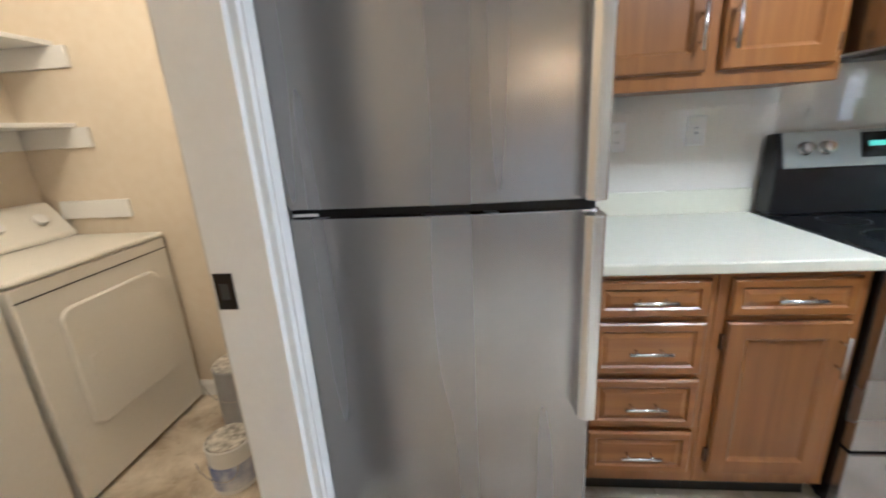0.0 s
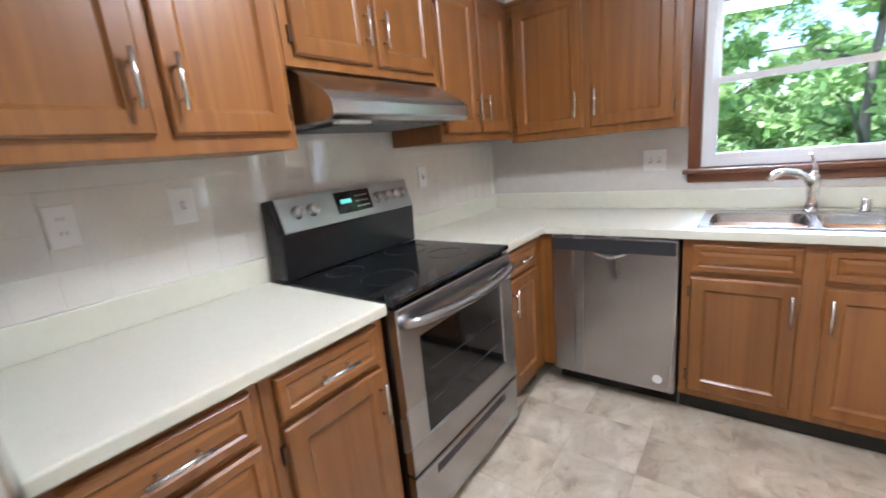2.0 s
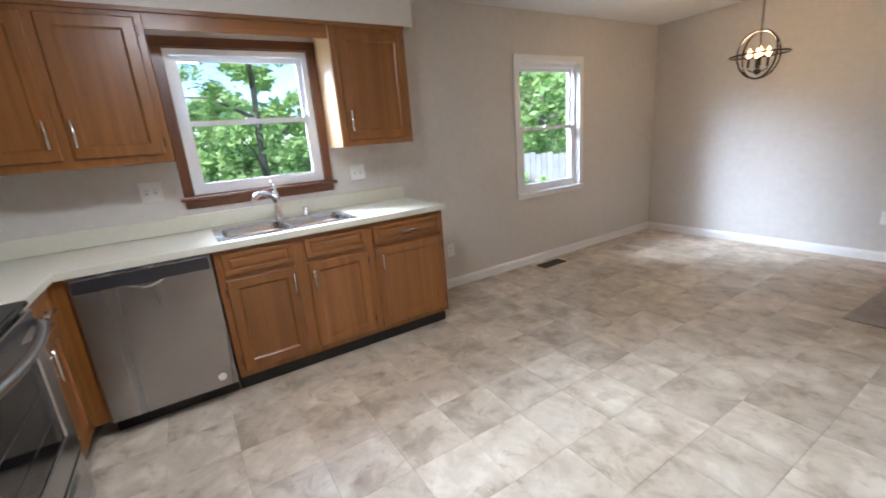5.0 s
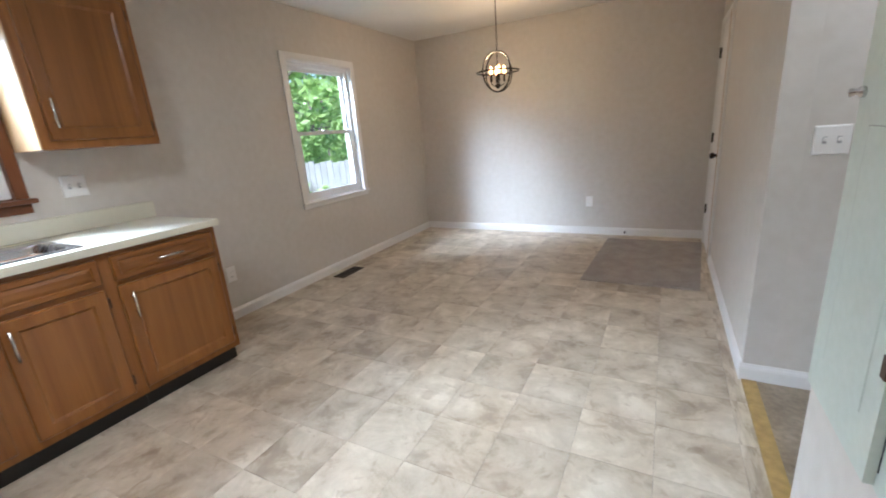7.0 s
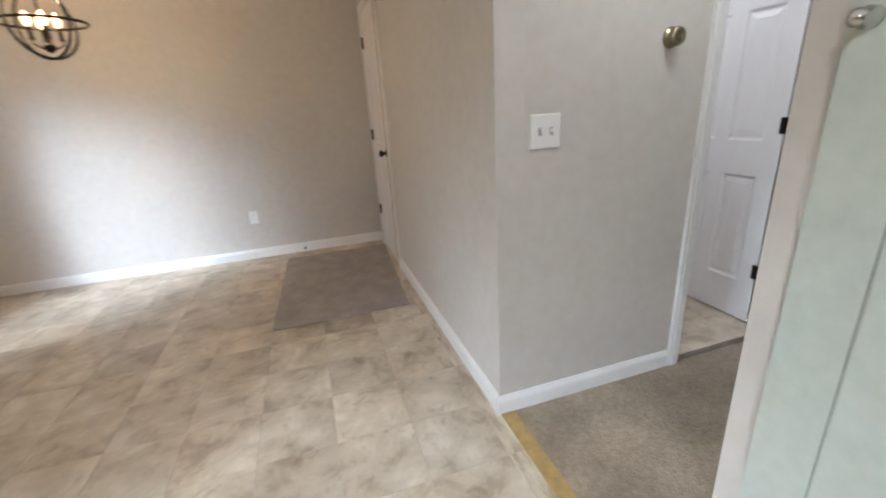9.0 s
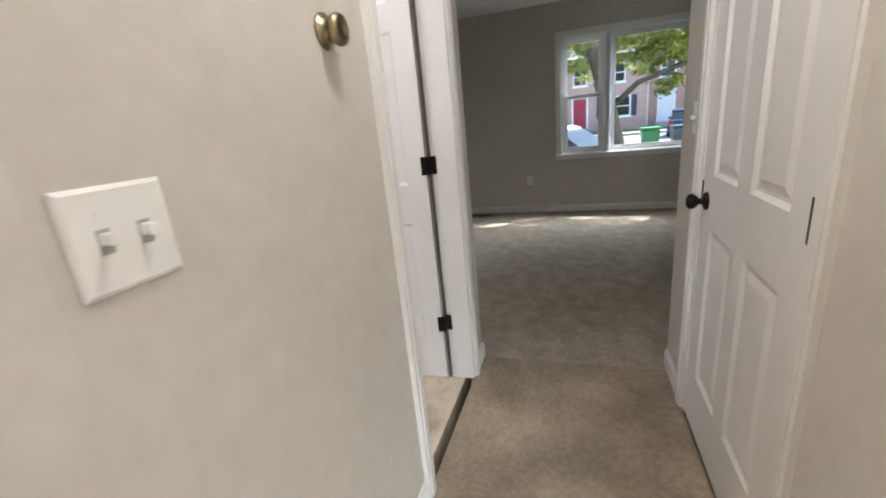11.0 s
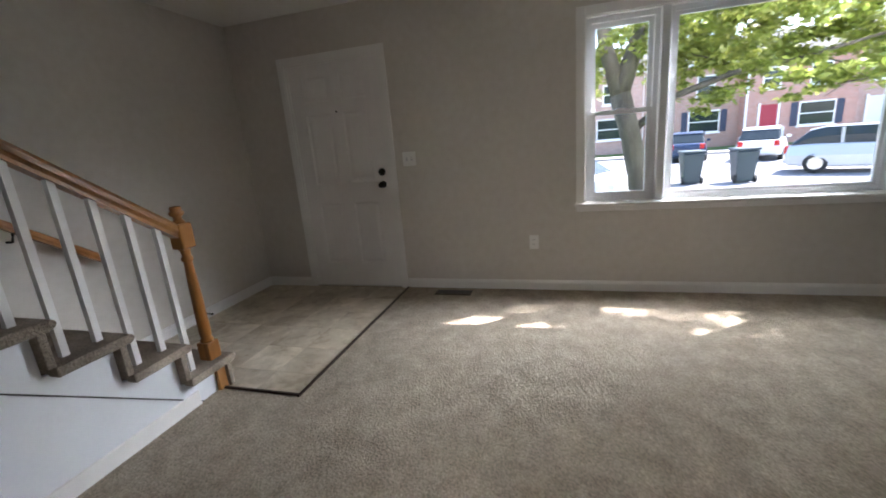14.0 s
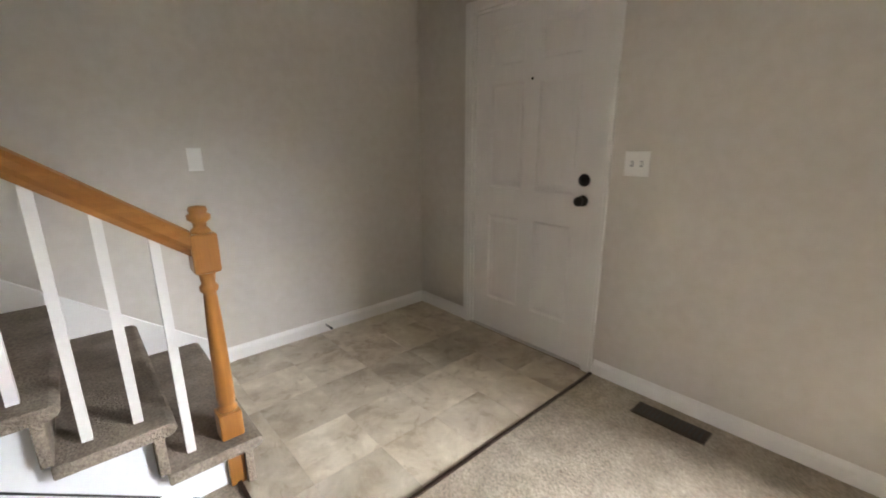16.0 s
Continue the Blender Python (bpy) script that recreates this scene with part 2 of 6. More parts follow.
def steel(name, axis, color=(0.42, 0.41, 0.41), rough=0.27):
    """Brushed stainless steel with the brushing along an axis."""
    m = mat(name, color, rough, 1.0)
    n, l = m.node_tree.nodes, m.node_tree.links
    b = n["Principled BSDF"]
    co, mp, t = n.new("ShaderNodeTexCoord"), n.new("ShaderNodeMapping"), n.new("ShaderNodeTexNoise")
    s = [9.0, 9.0, 9.0]
    s["xyz".index(axis)] = 0.5
    mp.inputs["Scale"].default_value = s
    l.new(co.outputs["Object"], mp.inputs["Vector"])
    l.new(mp.outputs["Vector"], t.inputs["Vector"])
    t.inputs["Scale"].default_value, t.inputs["Detail"].default_value = 1.0, 1.0
    mr = n.new("ShaderNodeMapRange")
    mr.inputs["To Min"].default_value, mr.inputs["To Max"].default_value = rough - 0.008, rough + 0.012
    l.new(t.outputs["Fac"], mr.inputs["Value"])
    l.new(mr.outputs["Result"], b.inputs["Roughness"])
    bn, wv, wm = n.new("ShaderNodeBump"), n.new("ShaderNodeTexNoise"), n.new("ShaderNodeMapping")
    q = [5.0, 5.0, 5.0]
    q["xyz".index(axis)] = 0.35
    wm.inputs["Scale"].default_value = q
    l.new(co.outputs["Object"], wm.inputs["Vector"])
    l.new(wm.outputs["Vector"], wv.inputs["Vector"])
    wv.inputs["Scale"].default_value, wv.inputs["Detail"].default_value = 1.0, 1.0
    bn.inputs["Strength"].default_value, bn.inputs["Distance"].default_value = 0.15, 0.006
    l.new(wv.outputs["Fac"], bn.inputs["Height"])
    l.new(bn.outputs["Normal"], b.inputs["Normal"])
    tg = n.new("ShaderNodeTangent")
    tg.direction_type, tg.axis = "RADIAL", "Z"
    l.new(tg.outputs["Tangent"], b.inputs["Tangent"])
    b.inputs["Anisotropic"].default_value = 0.65 if axis == "z" else 0.35
    b.inputs["Anisotropic Rotation"].default_value = 0.0
    return m


def glass_mat(name, tint=(1, 1, 1)):
    m = bpy.data.materials.new(name)
    m.use_nodes = True
    b = m.node_tree.nodes["Principled BSDF"]
    b.inputs["Base Color"].default_value = (*tint, 1)
    b.inputs["Transmission Weight"].default_value, b.inputs["Roughness"].default_value, b.inputs["IOR"].default_value = 1, 0.0, 1.2
    return m


def glow(name, color, strength):
    m = mat(name, color, 0.5)
    b = m.node_tree.nodes["Principled BSDF"]
    b.inputs["Emission Color"].default_value, b.inputs["Emission Strength"].default_value = (*color, 1), strength
    return m


PAINT = mat("warm_grey_wall_paint", (0.61, 0.575, 0.525), 0.62, var=0.05, scale=1.2, bump=0.06, bscale=220)
PALE = mat("cream_kitchen_wall_paint", (0.72, 0.69, 0.625), 0.6, var=0.04, scale=1.5, bump=0.05, bscale=220)
LAUNDRY = mat("cream_laundry_paint", (0.72, 0.63, 0.50), 0.65, var=0.04, scale=1.5, bump=0.05, bscale=200)
CEIL = mat("white_ceiling_paint", (0.76, 0.75, 0.72), 0.85, var=0.03, scale=2, bump=0.2, bscale=140)
TRIM = mat("white_semigloss_trim", (0.80, 0.79, 0.77), 0.32, var=0.03, scale=4, bump=0.02, bscale=60)
DOORW = mat("white_door_paint", (0.80, 0.78, 0.77), 0.33, var=0.03, scale=3, bump=0.05, bscale=120, stretch=(1, 1, 0.15))
GREENISH = mat("pale_sage_white_paint", (0.53, 0.575, 0.51), 0.45, var=0.04, scale=3, bump=0.04, bscale=90)
VINYL_W = mat("white_vinyl_window", (0.78, 0.79, 0.80), 0.35, var=0.02, scale=6)
OAKZ, OAKX, OAKY = oak("honey_oak_upright", "z"), oak("honey_oak_across_x", "x"), oak("honey_oak_across_y", "y")
OAK_SIDE = oak("pale_oak_side", "z", (0.46, 0.29, 0.13), (0.62, 0.42, 0.21), 0.45)
REDOAK_Z = oak("red_stained_casing_upright", "z", (0.10, 0.032, 0.010), (0.19, 0.068, 0.022))
REDOAK_Y = oak("red_stained_casing_across", "y", (0.10, 0.032, 0.010), (0.19, 0.068, 0.022))
RAILW = oak("golden_oak_rail", "x", (0.22, 0.085, 0.017), (0.40, 0.17, 0.040), 0.28)
NEWELW = oak("golden_oak_newel", "z", (0.25, 0.095, 0.018), (0.43, 0.185, 0.042), 0.28)
STEELZ, STEELX, STEELY = steel("brushed_steel_upright", "z"), steel("brushed_steel_across_x", "x"), steel("brushed_steel_across_y", "y")
DARKSTEEL = steel("dark_stainless_panel", "x", (0.44, 0.47, 0.46), 0.34)
FRIDGE_SIDE = mat("dark_grey_appliance_side", (0.055, 0.055, 0.058), 0.45, var=0.1, scale=20)
NICKEL = mat("satin_nickel", (0.70, 0.69, 0.67), 0.26, 1.0)
CHROME = mat("polished_chrome", (0.78, 0.78, 0.78), 0.10, 1.0)
BLACKGLASS = mat("black_ceramic_glass", (0.006, 0.006, 0.007), 0.06)
BLACK = mat("black_enamel", (0.010, 0.010, 0.011), 0.22, var=0.1, scale=20)
BRONZE = mat("oil_rubbed_bronze", (0.018, 0.014, 0.012), 0.32, 0.7)
RUSTBRONZE = mat("brown_iron", (0.10, 0.055, 0.035), 0.4, 0.8)
BRASS = mat("antique_brass", (0.33, 0.28, 0.17), 0.30, 1.0)
KICK = mat("black_vinyl_toe_kick", (0.012, 0.011, 0.010), 0.4, var=0.2, scale=10)
LAM = mat("cream_laminate", (0.70, 0.68, 0.56), 0.40, var=0.03, scale=30, bump=0.03, bscale=300)
PLATE = mat("white_plastic_plate", (0.82, 0.81, 0.79), 0.3)
PLASTIC_W = mat("white_appliance_enamel", (0.80, 0.77, 0.70), 0.3, var=0.02, scale=5)
GREYSLOT = mat("dark_slot", (0.03, 0.03, 0.03), 0.6)
RUBBER = mat("black_rubber", (0.015, 0.015, 0.015), 0.7)
BROWNVENT = mat("brown_metal_register", (0.045, 0.028, 0.018), 0.45, 0.4)
GOLDSTRIP = mat("tan_carpet_tack_strip", (0.46, 0.31, 0.10), 0.55, var=0.25, scale=25, bump=0.3, bscale=90)
GLASS = glass_mat("window_glass")
CARPET = mat("beige_cut_pile_carpet", (0.43, 0.365, 0.285), 0.95, var=0.26, scale=8.0, bump=1.0, bscale=95, spec=0.1, detail=7, fine=0.75)
CARPET_ST = mat("brown_grey_stair_carpet", (0.34, 0.285, 0.23), 0.95, var=0.35, scale=7, bump=1.0, bscale=120, spec=0.1, detail=6, fine=0.55)
MATM = mat("taupe_carpet_mat", (0.43, 0.39, 0.36), 0.95, var=0.2, scale=7, bump=0.6, bscale=150, spec=0.1, detail=6, fine=0.4)


def tile_mat(name, per=0.10):
    """Printed travertine: clouded beige and grey with pale veins and dark pitting."""
    m = bpy.data.materials.new(name)
    m.use_nodes = True
    n, l = m.node_tree.nodes, m.node_tree.links
    b = n["Principled BSDF"]
    co, oi, ad = n.new("ShaderNodeTexCoord"), n.new("ShaderNodeObjectInfo"), n.new("ShaderNodeVectorMath")
    ad.operation = "MULTIPLY_ADD"
    ad.inputs[1].default_value = (31, 17, 9)
    l.new(oi.outputs["Random"], ad.inputs[0])
    l.new(co.outputs["Object"], ad.inputs[2])
    a = n.new("ShaderNodeTexNoise")
    a.inputs["Scale"].default_value, a.inputs["Detail"].default_value, a.inputs["Distortion"].default_value, a.inputs["Roughness"].default_value = 4.6, 8, 0.35, 0.62
    l.new(ad.outputs[0], a.inputs["Vector"])
    r = n.new("ShaderNodeValToRGB")
    e = r.color_ramp.elements
    e[0].position, e[0].color = 0.26, (0.33, 0.265, 0.20, 1)
    e[1].position, e[1].color = 0.80, (0.74, 0.67, 0.57, 1)
    for p, c in ((0.38, (0.40, 0.325, 0.235, 1)), (0.46, (0.51, 0.435, 0.33, 1)), (0.55, (0.58, 0.505, 0.395, 1)), (0.64, (0.68, 0.605, 0.49, 1))):
        x = e.new(p)
        x.color = c
    l.new(a.outputs["Fac"], r.inputs["Fac"])
    v = n.new("ShaderNodeTexNoise")
    v.inputs["Scale"].default_value, v.inputs["Detail"].default_value, v.inputs["Distortion"].default_value = 13, 6, 0.7
    l.new(ad.outputs[0], v.inputs["Vector"])
    vr = n.new("ShaderNodeValToRGB")
    ve = vr.color_ramp.elements
    ve[0].position, ve[0].color, ve[1].position, ve[1].color = 0.30, (0.62, 0.55, 0.47, 1), 0.42, (1, 1, 1, 1)
    y = ve.new(0.66)
    y.color = (1, 1, 1, 1)
    y = ve.new(0.74)
    y.color = (1.18, 1.17, 1.14, 1)
    l.new(v.outputs["Fac"], vr.inputs["Fac"])
    mx = n.new("ShaderNodeMix")
    mx.data_type, mx.blend_type = "RGBA", "MULTIPLY"
    mx.inputs["Factor"].default_value = 0.55
    l.new(r.outputs["Color"], mx.inputs["A"])
    l.new(vr.outputs["Color"], mx.inputs["B"])
    hs, mr = n.new("ShaderNodeHueSaturation"), n.new("ShaderNodeMapRange")
    mr.inputs["To Min"].default_value, mr.inputs["To Max"].default_value = 1 - per, 1 + per
    l.new(oi.outputs["Random"], mr.inputs["Value"])
    l.new(mr.outputs["Result"], hs.inputs["Value"])
    l.new(mx.outputs["Result"], hs.inputs["Color"])
    l.new(hs.outputs["Color"], b.inputs["Base Color"])
    rg = n.new("ShaderNodeMapRange")
    rg.inputs["To Min"].default_value, rg.inputs["To Max"].default_value = 0.34, 0.50
    l.new(v.outputs["Fac"], rg.inputs["Value"])
    l.new(rg.outputs["Result"], b.inputs["Roughness"])
    bp = n.new("ShaderNodeBump")
    bp.inputs["Strength"].default_value, bp.inputs["Distance"].default_value = 0.15, 0.004
    l.new(v.outputs["Fac"], bp.inputs["Height"])
    l.new(bp.outputs["Normal"], b.inputs["Normal"])
    return m


TILE = tile_mat("beige_stone_vinyl_tile")
WALLTILE = mat("glossy_cream_wall_tile", (0.74, 0.70, 0.63), 0.035, var=0.02, scale=8, spec=0.65)
JOINT = mat("grey_tile_joint", (0.42, 0.365, 0.295), 0.8, var=0.2, scale=20)

# ---- structure ----
H = 2.44


def wall(name, x0, x1, y0, y1, openings=(), m=PAINT, z0=0.0, z1=H):
    """A wall with openings (a, b, z0, z1) cut through along its longer side."""
    bm = bmesh.new()
    along_x = (x1 - x0) > (y1 - y0)
    lo, hi = (x0, x1) if along_x else (y0, y1)
    cuts = sorted({lo, hi, *[o[0] for o in openings], *[o[1] for o in openings]})
    for a, b in zip(cuts, cuts[1:]):
        o = [q for q in openings if q[0] <= a + 1e-6 and q[1] >= b - 1e-6]
        spans = [(z0, o[0][2]), (o[0][3], z1)] if o else [(z0, z1)]
        for c, d in spans:
            if d - c > 1e-4:
                box(bm, a, b, y0, y1, c, d) if along_x else box(bm, x0, x1, a, b, c, d)
    bmesh.ops.remove_doubles(bm, verts=bm.verts, dist=0.0001)
    return tagged(part(name, bm, m, at=(x0, y0, 0)), kind="structure")


W1 = (0.06, 0.92, 1.13, 2.02)     # kitchen window
W2 = (-2.74, -1.90, 0.76, 2.00)   # dining window
PW = (-1.04, 1.36, 0.73, 2.06)    # front window
FD = (-3.56, -2.66, 0.0, 2.04)    # front door
wall("wall_east", 2.90, 3.06, -4.30, 2.36, [W2, W1])
wall("wall_north", -6.0, 2.90, 2.20, 2.36, m=PALE)
wall("wall_south", -6.0, 2.90, -4.30, -4.12)
wall("wall_west", -6.0, -5.82, -4.12, 2.20, [FD, PW])
wall("wall_dining_west", -0.55, -0.44, -4.12, -1.355, [(-3.95, -3.28, 0, 2.03)])
wall("wall_hall_south", -2.25, -0.55, -1.465, -1.355, [(-2.06, -1.38, 0, 2.03)])
wall("wall_stair_side", -2.25, -2.14, -3.10, -1.465)
wall("wall_stair_under", -2.14, -0.55, -3.10, -3.0)
wall("wall_hall_north", -2.32, -0.44, -0.44, -0.33, [(-1.98, -1.20, 0, 2.03)])
wall("wall_kitchen_west", -0.55, -0.44, -0.33, 1.11, [(0.27, 1.05, 0, 2.03)])
wall("wall_fridge_side", -0.605, -0.579, 1.10, 2.20)
wall("wall_fridge_return", -0.579, -0.55, 1.08, 1.11)
wall("wall_laundry_south", -2.21, -0.55, 0.16, 0.27, m=LAUNDRY)
wall("wall_living_east", -2.32, -2.21, -0.33, 2.20)
tagged(part("laundry_wall_lining_north", bx(-2.21, -0.605, 2.194, 2.20, 0, H), LAUNDRY), kind="structure")
tagged(part("laundry_wall_lining_west", bx(-2.21, -2.204, 0.27, 2.194, 0, H), LAUNDRY), kind="structure")
tagged(part("ceiling", bx(-6.0, 3.06, -4.30, 2.36, H, H + 0.12), CEIL), kind="structure")
tagged(part("soffit_north", bx(-0.61, 2.90, 1.87, 2.20, 2.135, H), PALE), kind="structure")
tagged(part("soffit_east", bx(2.57, 2.90, -0.62, 1.87, 2.135, H), PALE), kind="structure")
floor_k = tagged(part("floor", bx(-0.44, 2.90, -4.12, 2.20, -0.15, -0.004), JOINT), kind="structure")
floor_l = tagged(part("floor_laundry", bx(-2.21, -0.44, -0.33, 2.20, -0.15, -0.002), TILE), kind="structure")
floor_b = tagged(part("floor_bathroom", bx(-2.14, -0.55, -3.0, -1.40, -0.15, -0.002), TILE), kind="structure")


def carpet(name, x0, x1, y0, y1, step=0.05, m=CARPET):
    bm = bmesh.new()
    nx, ny = max(2, int((x1 - x0) / step)), max(2, int((y1 - y0) / step))
    g = [[bm.verts.new((x0 + (x1 - x0) * i / nx, y0 + (y1 - y0) * j / ny, 0.004 + 0.002 * noise.noise((i * 0.35, j * 0.35, 3)))) for j in range(ny + 1)] for i in range(nx + 1)]
    for i in range(nx):
        for j in range(ny):
            bm.faces.new((g[i][j], g[i + 1][j], g[i + 1][j + 1], g[i][j + 1]))
    ob = part(name, bm, m, smooth=True)
    return tagged(ob, "worn beige cut pile wall to wall carpet", kind="structure")


CARPET_HALL = mat("soiled_tan_hall_carpet", (0.42, 0.345, 0.255), 0.95, var=0.42, scale=3.0, bump=0.8, bscale=110, spec=0.1, detail=7, fine=0.35)
carpet("floor_carpet_hall", -2.25, -0.50, -1.355, -0.44, m=CARPET_HALL)
carpet("floor_carpet_living", -4.09, -2.25, -4.12, 2.20)
carpet("floor_carpet_front", -5.82, -4.09, -2.60, 2.20)
tagged(part("subfloor", bx(-6.0, -0.44, -4.12, 2.20, -0.3, -0.16), JOINT), kind="structure")
floor_e = tagged(part("floor_entry", bx(-5.82, -4.09, -4.12, -2.60, -0.15, -0.002), JOINT), kind="structure")
tagged(part("trim_carpet_edge", bx(-5.80, -4.07, -2.60, -2.585, 0.0, 0.013), BROWNVENT), kind="structure")
tagged(part("trim_carpet_edge", bx(-4.09, -4.075, -3.12, -2.60, 0.0, 0.013), BROWNVENT), kind="structure")
tagged(part("trim_tack_strip", bx(-0.50, -0.44, -1.355, -0.44, -0.01, 0.006), GOLDSTRIP, label="bare tan threshold strip between carpet and vinyl"), kind="structure")
BASE = [(0, 0), (0.013, 0), (0.013, 0.062), (0.009, 0.074), (0.006, 0.078), (0.003, 0.088), (0, 0.088)]


def baseboard(axis, a, b, at, sign):
    bm = bmesh.new()
    extrude_profile(bm, [(at + sign * p[0], p[1]) for p in BASE], axis, a, b)
    return tagged(part("baseboard", bm, TRIM), "white painted baseboard along the wall foot", kind="structure")


baseboard("y", -4.12, -0.60, 2.90, -1)
baseboard("x", -0.44, 2.887, -4.12, 1)
baseboard("y", -3.22, -1.368, -0.44, 1)
baseboard("x", -1.32, -0.427, -1.355, 1)
baseboard("x", -2.25, -2.12, -1.355, 1)
baseboard("y", -3.09, -1.342, -2.25, -1)
baseboard("y", -4.12, -3.62, -5.82, 1)
baseboard("y", -2.59, 2.20, -5.82, 1)
baseboard("x", -5.807, -4.25, -4.12, 1)
baseboard("x", -2.32, -2.04, -0.44, -1)
baseboard("x", -1.14, -0.44, -0.44, -1)
baseboard("y", -0.453, 0.20, -0.44, 1)
baseboard("x", -2.2, -0.73, 2.194, -1)
baseboard("y", -0.33, 2.2, -2.32, -1)


def casing(axis, at, sign, a, b, top, w=0.062, m=TRIM, foot=0.0, group=None):
    """Door casing round an opening on one wall face: two legs and a head, with a moulded section."""
    t = 0.016
    bm = bmesh.new()
    def add(p0, p1, z0, z1):
        for k, th in ((0.0, t), (w * 0.28, t * 0.72)):
            q0, q1 = (p0 + k, p1 - k) if k else (p0, p1)
            lo, hi = sorted((at, at + sign * (t if not k else t + 0.004)))
            zz0, zz1 = z0, z1
            box(bm, q0, q1, lo, hi, zz0, zz1) if axis == "x" else box(bm, lo, hi, q0, q1, zz0, zz1)
    add(a - w, a, foot, top + w)
    add(b, b + w, foot, top + w)
    for k in (0.0, w * 0.28):
        lo, hi = sorted((at, at + sign * (t if not k else t + 0.004)))
        box(bm, a, b, lo, hi, top + k, top + w - k) if axis == "x" else box(bm, lo, hi, a, b, top + k, top + w - k)
    return tagged(part("trim_door_casing", bm, m), "white painted door casing", kind="structure")


def jamb(axis, a, b, c0, c1, top, m=TRIM):
    """Lining of a doorway with a stop bead."""
    bm = bmesh.new()
    for p0, p1 in ((a - 0.004, a + 0.016), (b - 0.016, b + 0.004)):
        box(bm, p0, p1, c0, c1, 0, top) if axis == "x" else box(bm, c0, c1, p0, p1, 0, top)
    box(bm, a + 0.016, b - 0.016, c0, c1, top - 0.016, top + 0.004) if axis == "x" else box(bm, c0, c1, a + 0.016, b - 0.016, top - 0.016, top + 0.004)
    return tagged(part("trim_door_jamb", bm, m), "white painted door jamb", kind="structure")


casing("y", -0.44, 1, 0.27, 1.05, 2.03, w=0.056, m=TRIM)
jamb("y", 0.27, 1.05, -0.552, -0.438, 2.03)
casing("x", -1.355, 1, -2.06, -1.38, 2.03, w=0.055)
jamb("x", -2.06, -1.38, -1.467, -1.353, 2.03)
casing("x", -0.44, -1, -1.98, -1.20, 2.03, w=0.058)
jamb("x", -1.98, -1.20, -0.442, -0.328, 2.03)
casing("y", -0.44, 1, -3.95, -3.28, 2.03, w=0.055)
casing("y", -5.82, 1, -3.56, -2.66, 2.04, w=0.062)
jamb("y", -3.56, -2.66, -5.99, -5.818, 2.04)

# ---- lamps of the house ----
lamp("kitchen_ceiling_bulb", "AREA", (1.15, 0.9, 2.33), KITCHEN_W, (1, 0.92, 0.82), 0.42, (1.15, 0.9, 0))
lamp("hall_ceiling_bulb", "AREA", (-1.0, -0.90, 2.34), HALL_W, (1, 0.92, 0.82), 0.26, (-1.0, -0.90, 0))
lamp("laundry_bulb", "POINT", (-1.35, 1.15, 2.25), LAUNDRY_W, (1, 0.74, 0.46), 0.10)
# unseen lamp without a fixture, added to brighten the open bathroom door
lamp("bathroom_bulb", "POINT", (-1.2, -2.2, 2.2), BATH_W, (1, 0.95, 0.94), 0.12)


def ceiling_light(x, y, r, label):
    t = thing("ceiling_light", (x, y, H), label, "ceiling light")
    part("base", lathe(bmesh.new(), [(0.0, H), (r, H), (r, H - 0.03), (0.0, H - 0.03)], (x, y, 0), seg=32), PLATE, t)
    lit = bpy.data.materials.get("lit_diffuser") or glow("lit_diffuser", (1, 0.93, 0.82), 3.0)
    part("diffuser", lathe(bmesh.new(), [(r * 0.92, H - 0.031), (r * 0.9, H - 0.06), (r * 0.7, H - 0.085), (r * 0.3, H - 0.098), (0.001, H - 0.10)], (x, y, 0), seg=32), lit, t, smooth=True)


ceiling_light(1.15, 0.9, 0.20, "round white flush ceiling light over the kitchen floor")
ceiling_light(-1.0, -0.90, 0.13, "small round white flush ceiling light over the hall carpet")


# ---- kitchen cabinets ----
def pull(parent, F, u, z, d, length, upright):
    bm = bmesh.new()
    h = length / 2
    a, b = ((u, z - h), (u, z + h)) if upright else ((u - h, z), (u + h, z))
    tube(bm, [F(a[0], d + 0.03, a[1]), F(b[0], d + 0.03, b[1])], 0.006, 8)
    for k in (0.2, 0.8):
        q = (a[0] + (b[0] - a[0]) * k, a[1] + (b[1] - a[1]) * k)
        tube(bm, [F(q[0], d, q[1]), F(q[0], d + 0.03, q[1])], 0.0045, 6)
    return part("handle", bm, NICKEL, parent, "slim satin nickel bar pull", smooth=True)


def hinge_bits(parent, F, u, zs, d):
    for z in zs:
        part("hinge", ubox(bmesh.new(), F, u - 0.005, u + 0.005, d, d + 0.012, z - 0.025, z + 0.025), RUSTBRONZE, parent, "small dark hinge knuckle")


def grain(F):
    return OAKX if F is north else OAKY


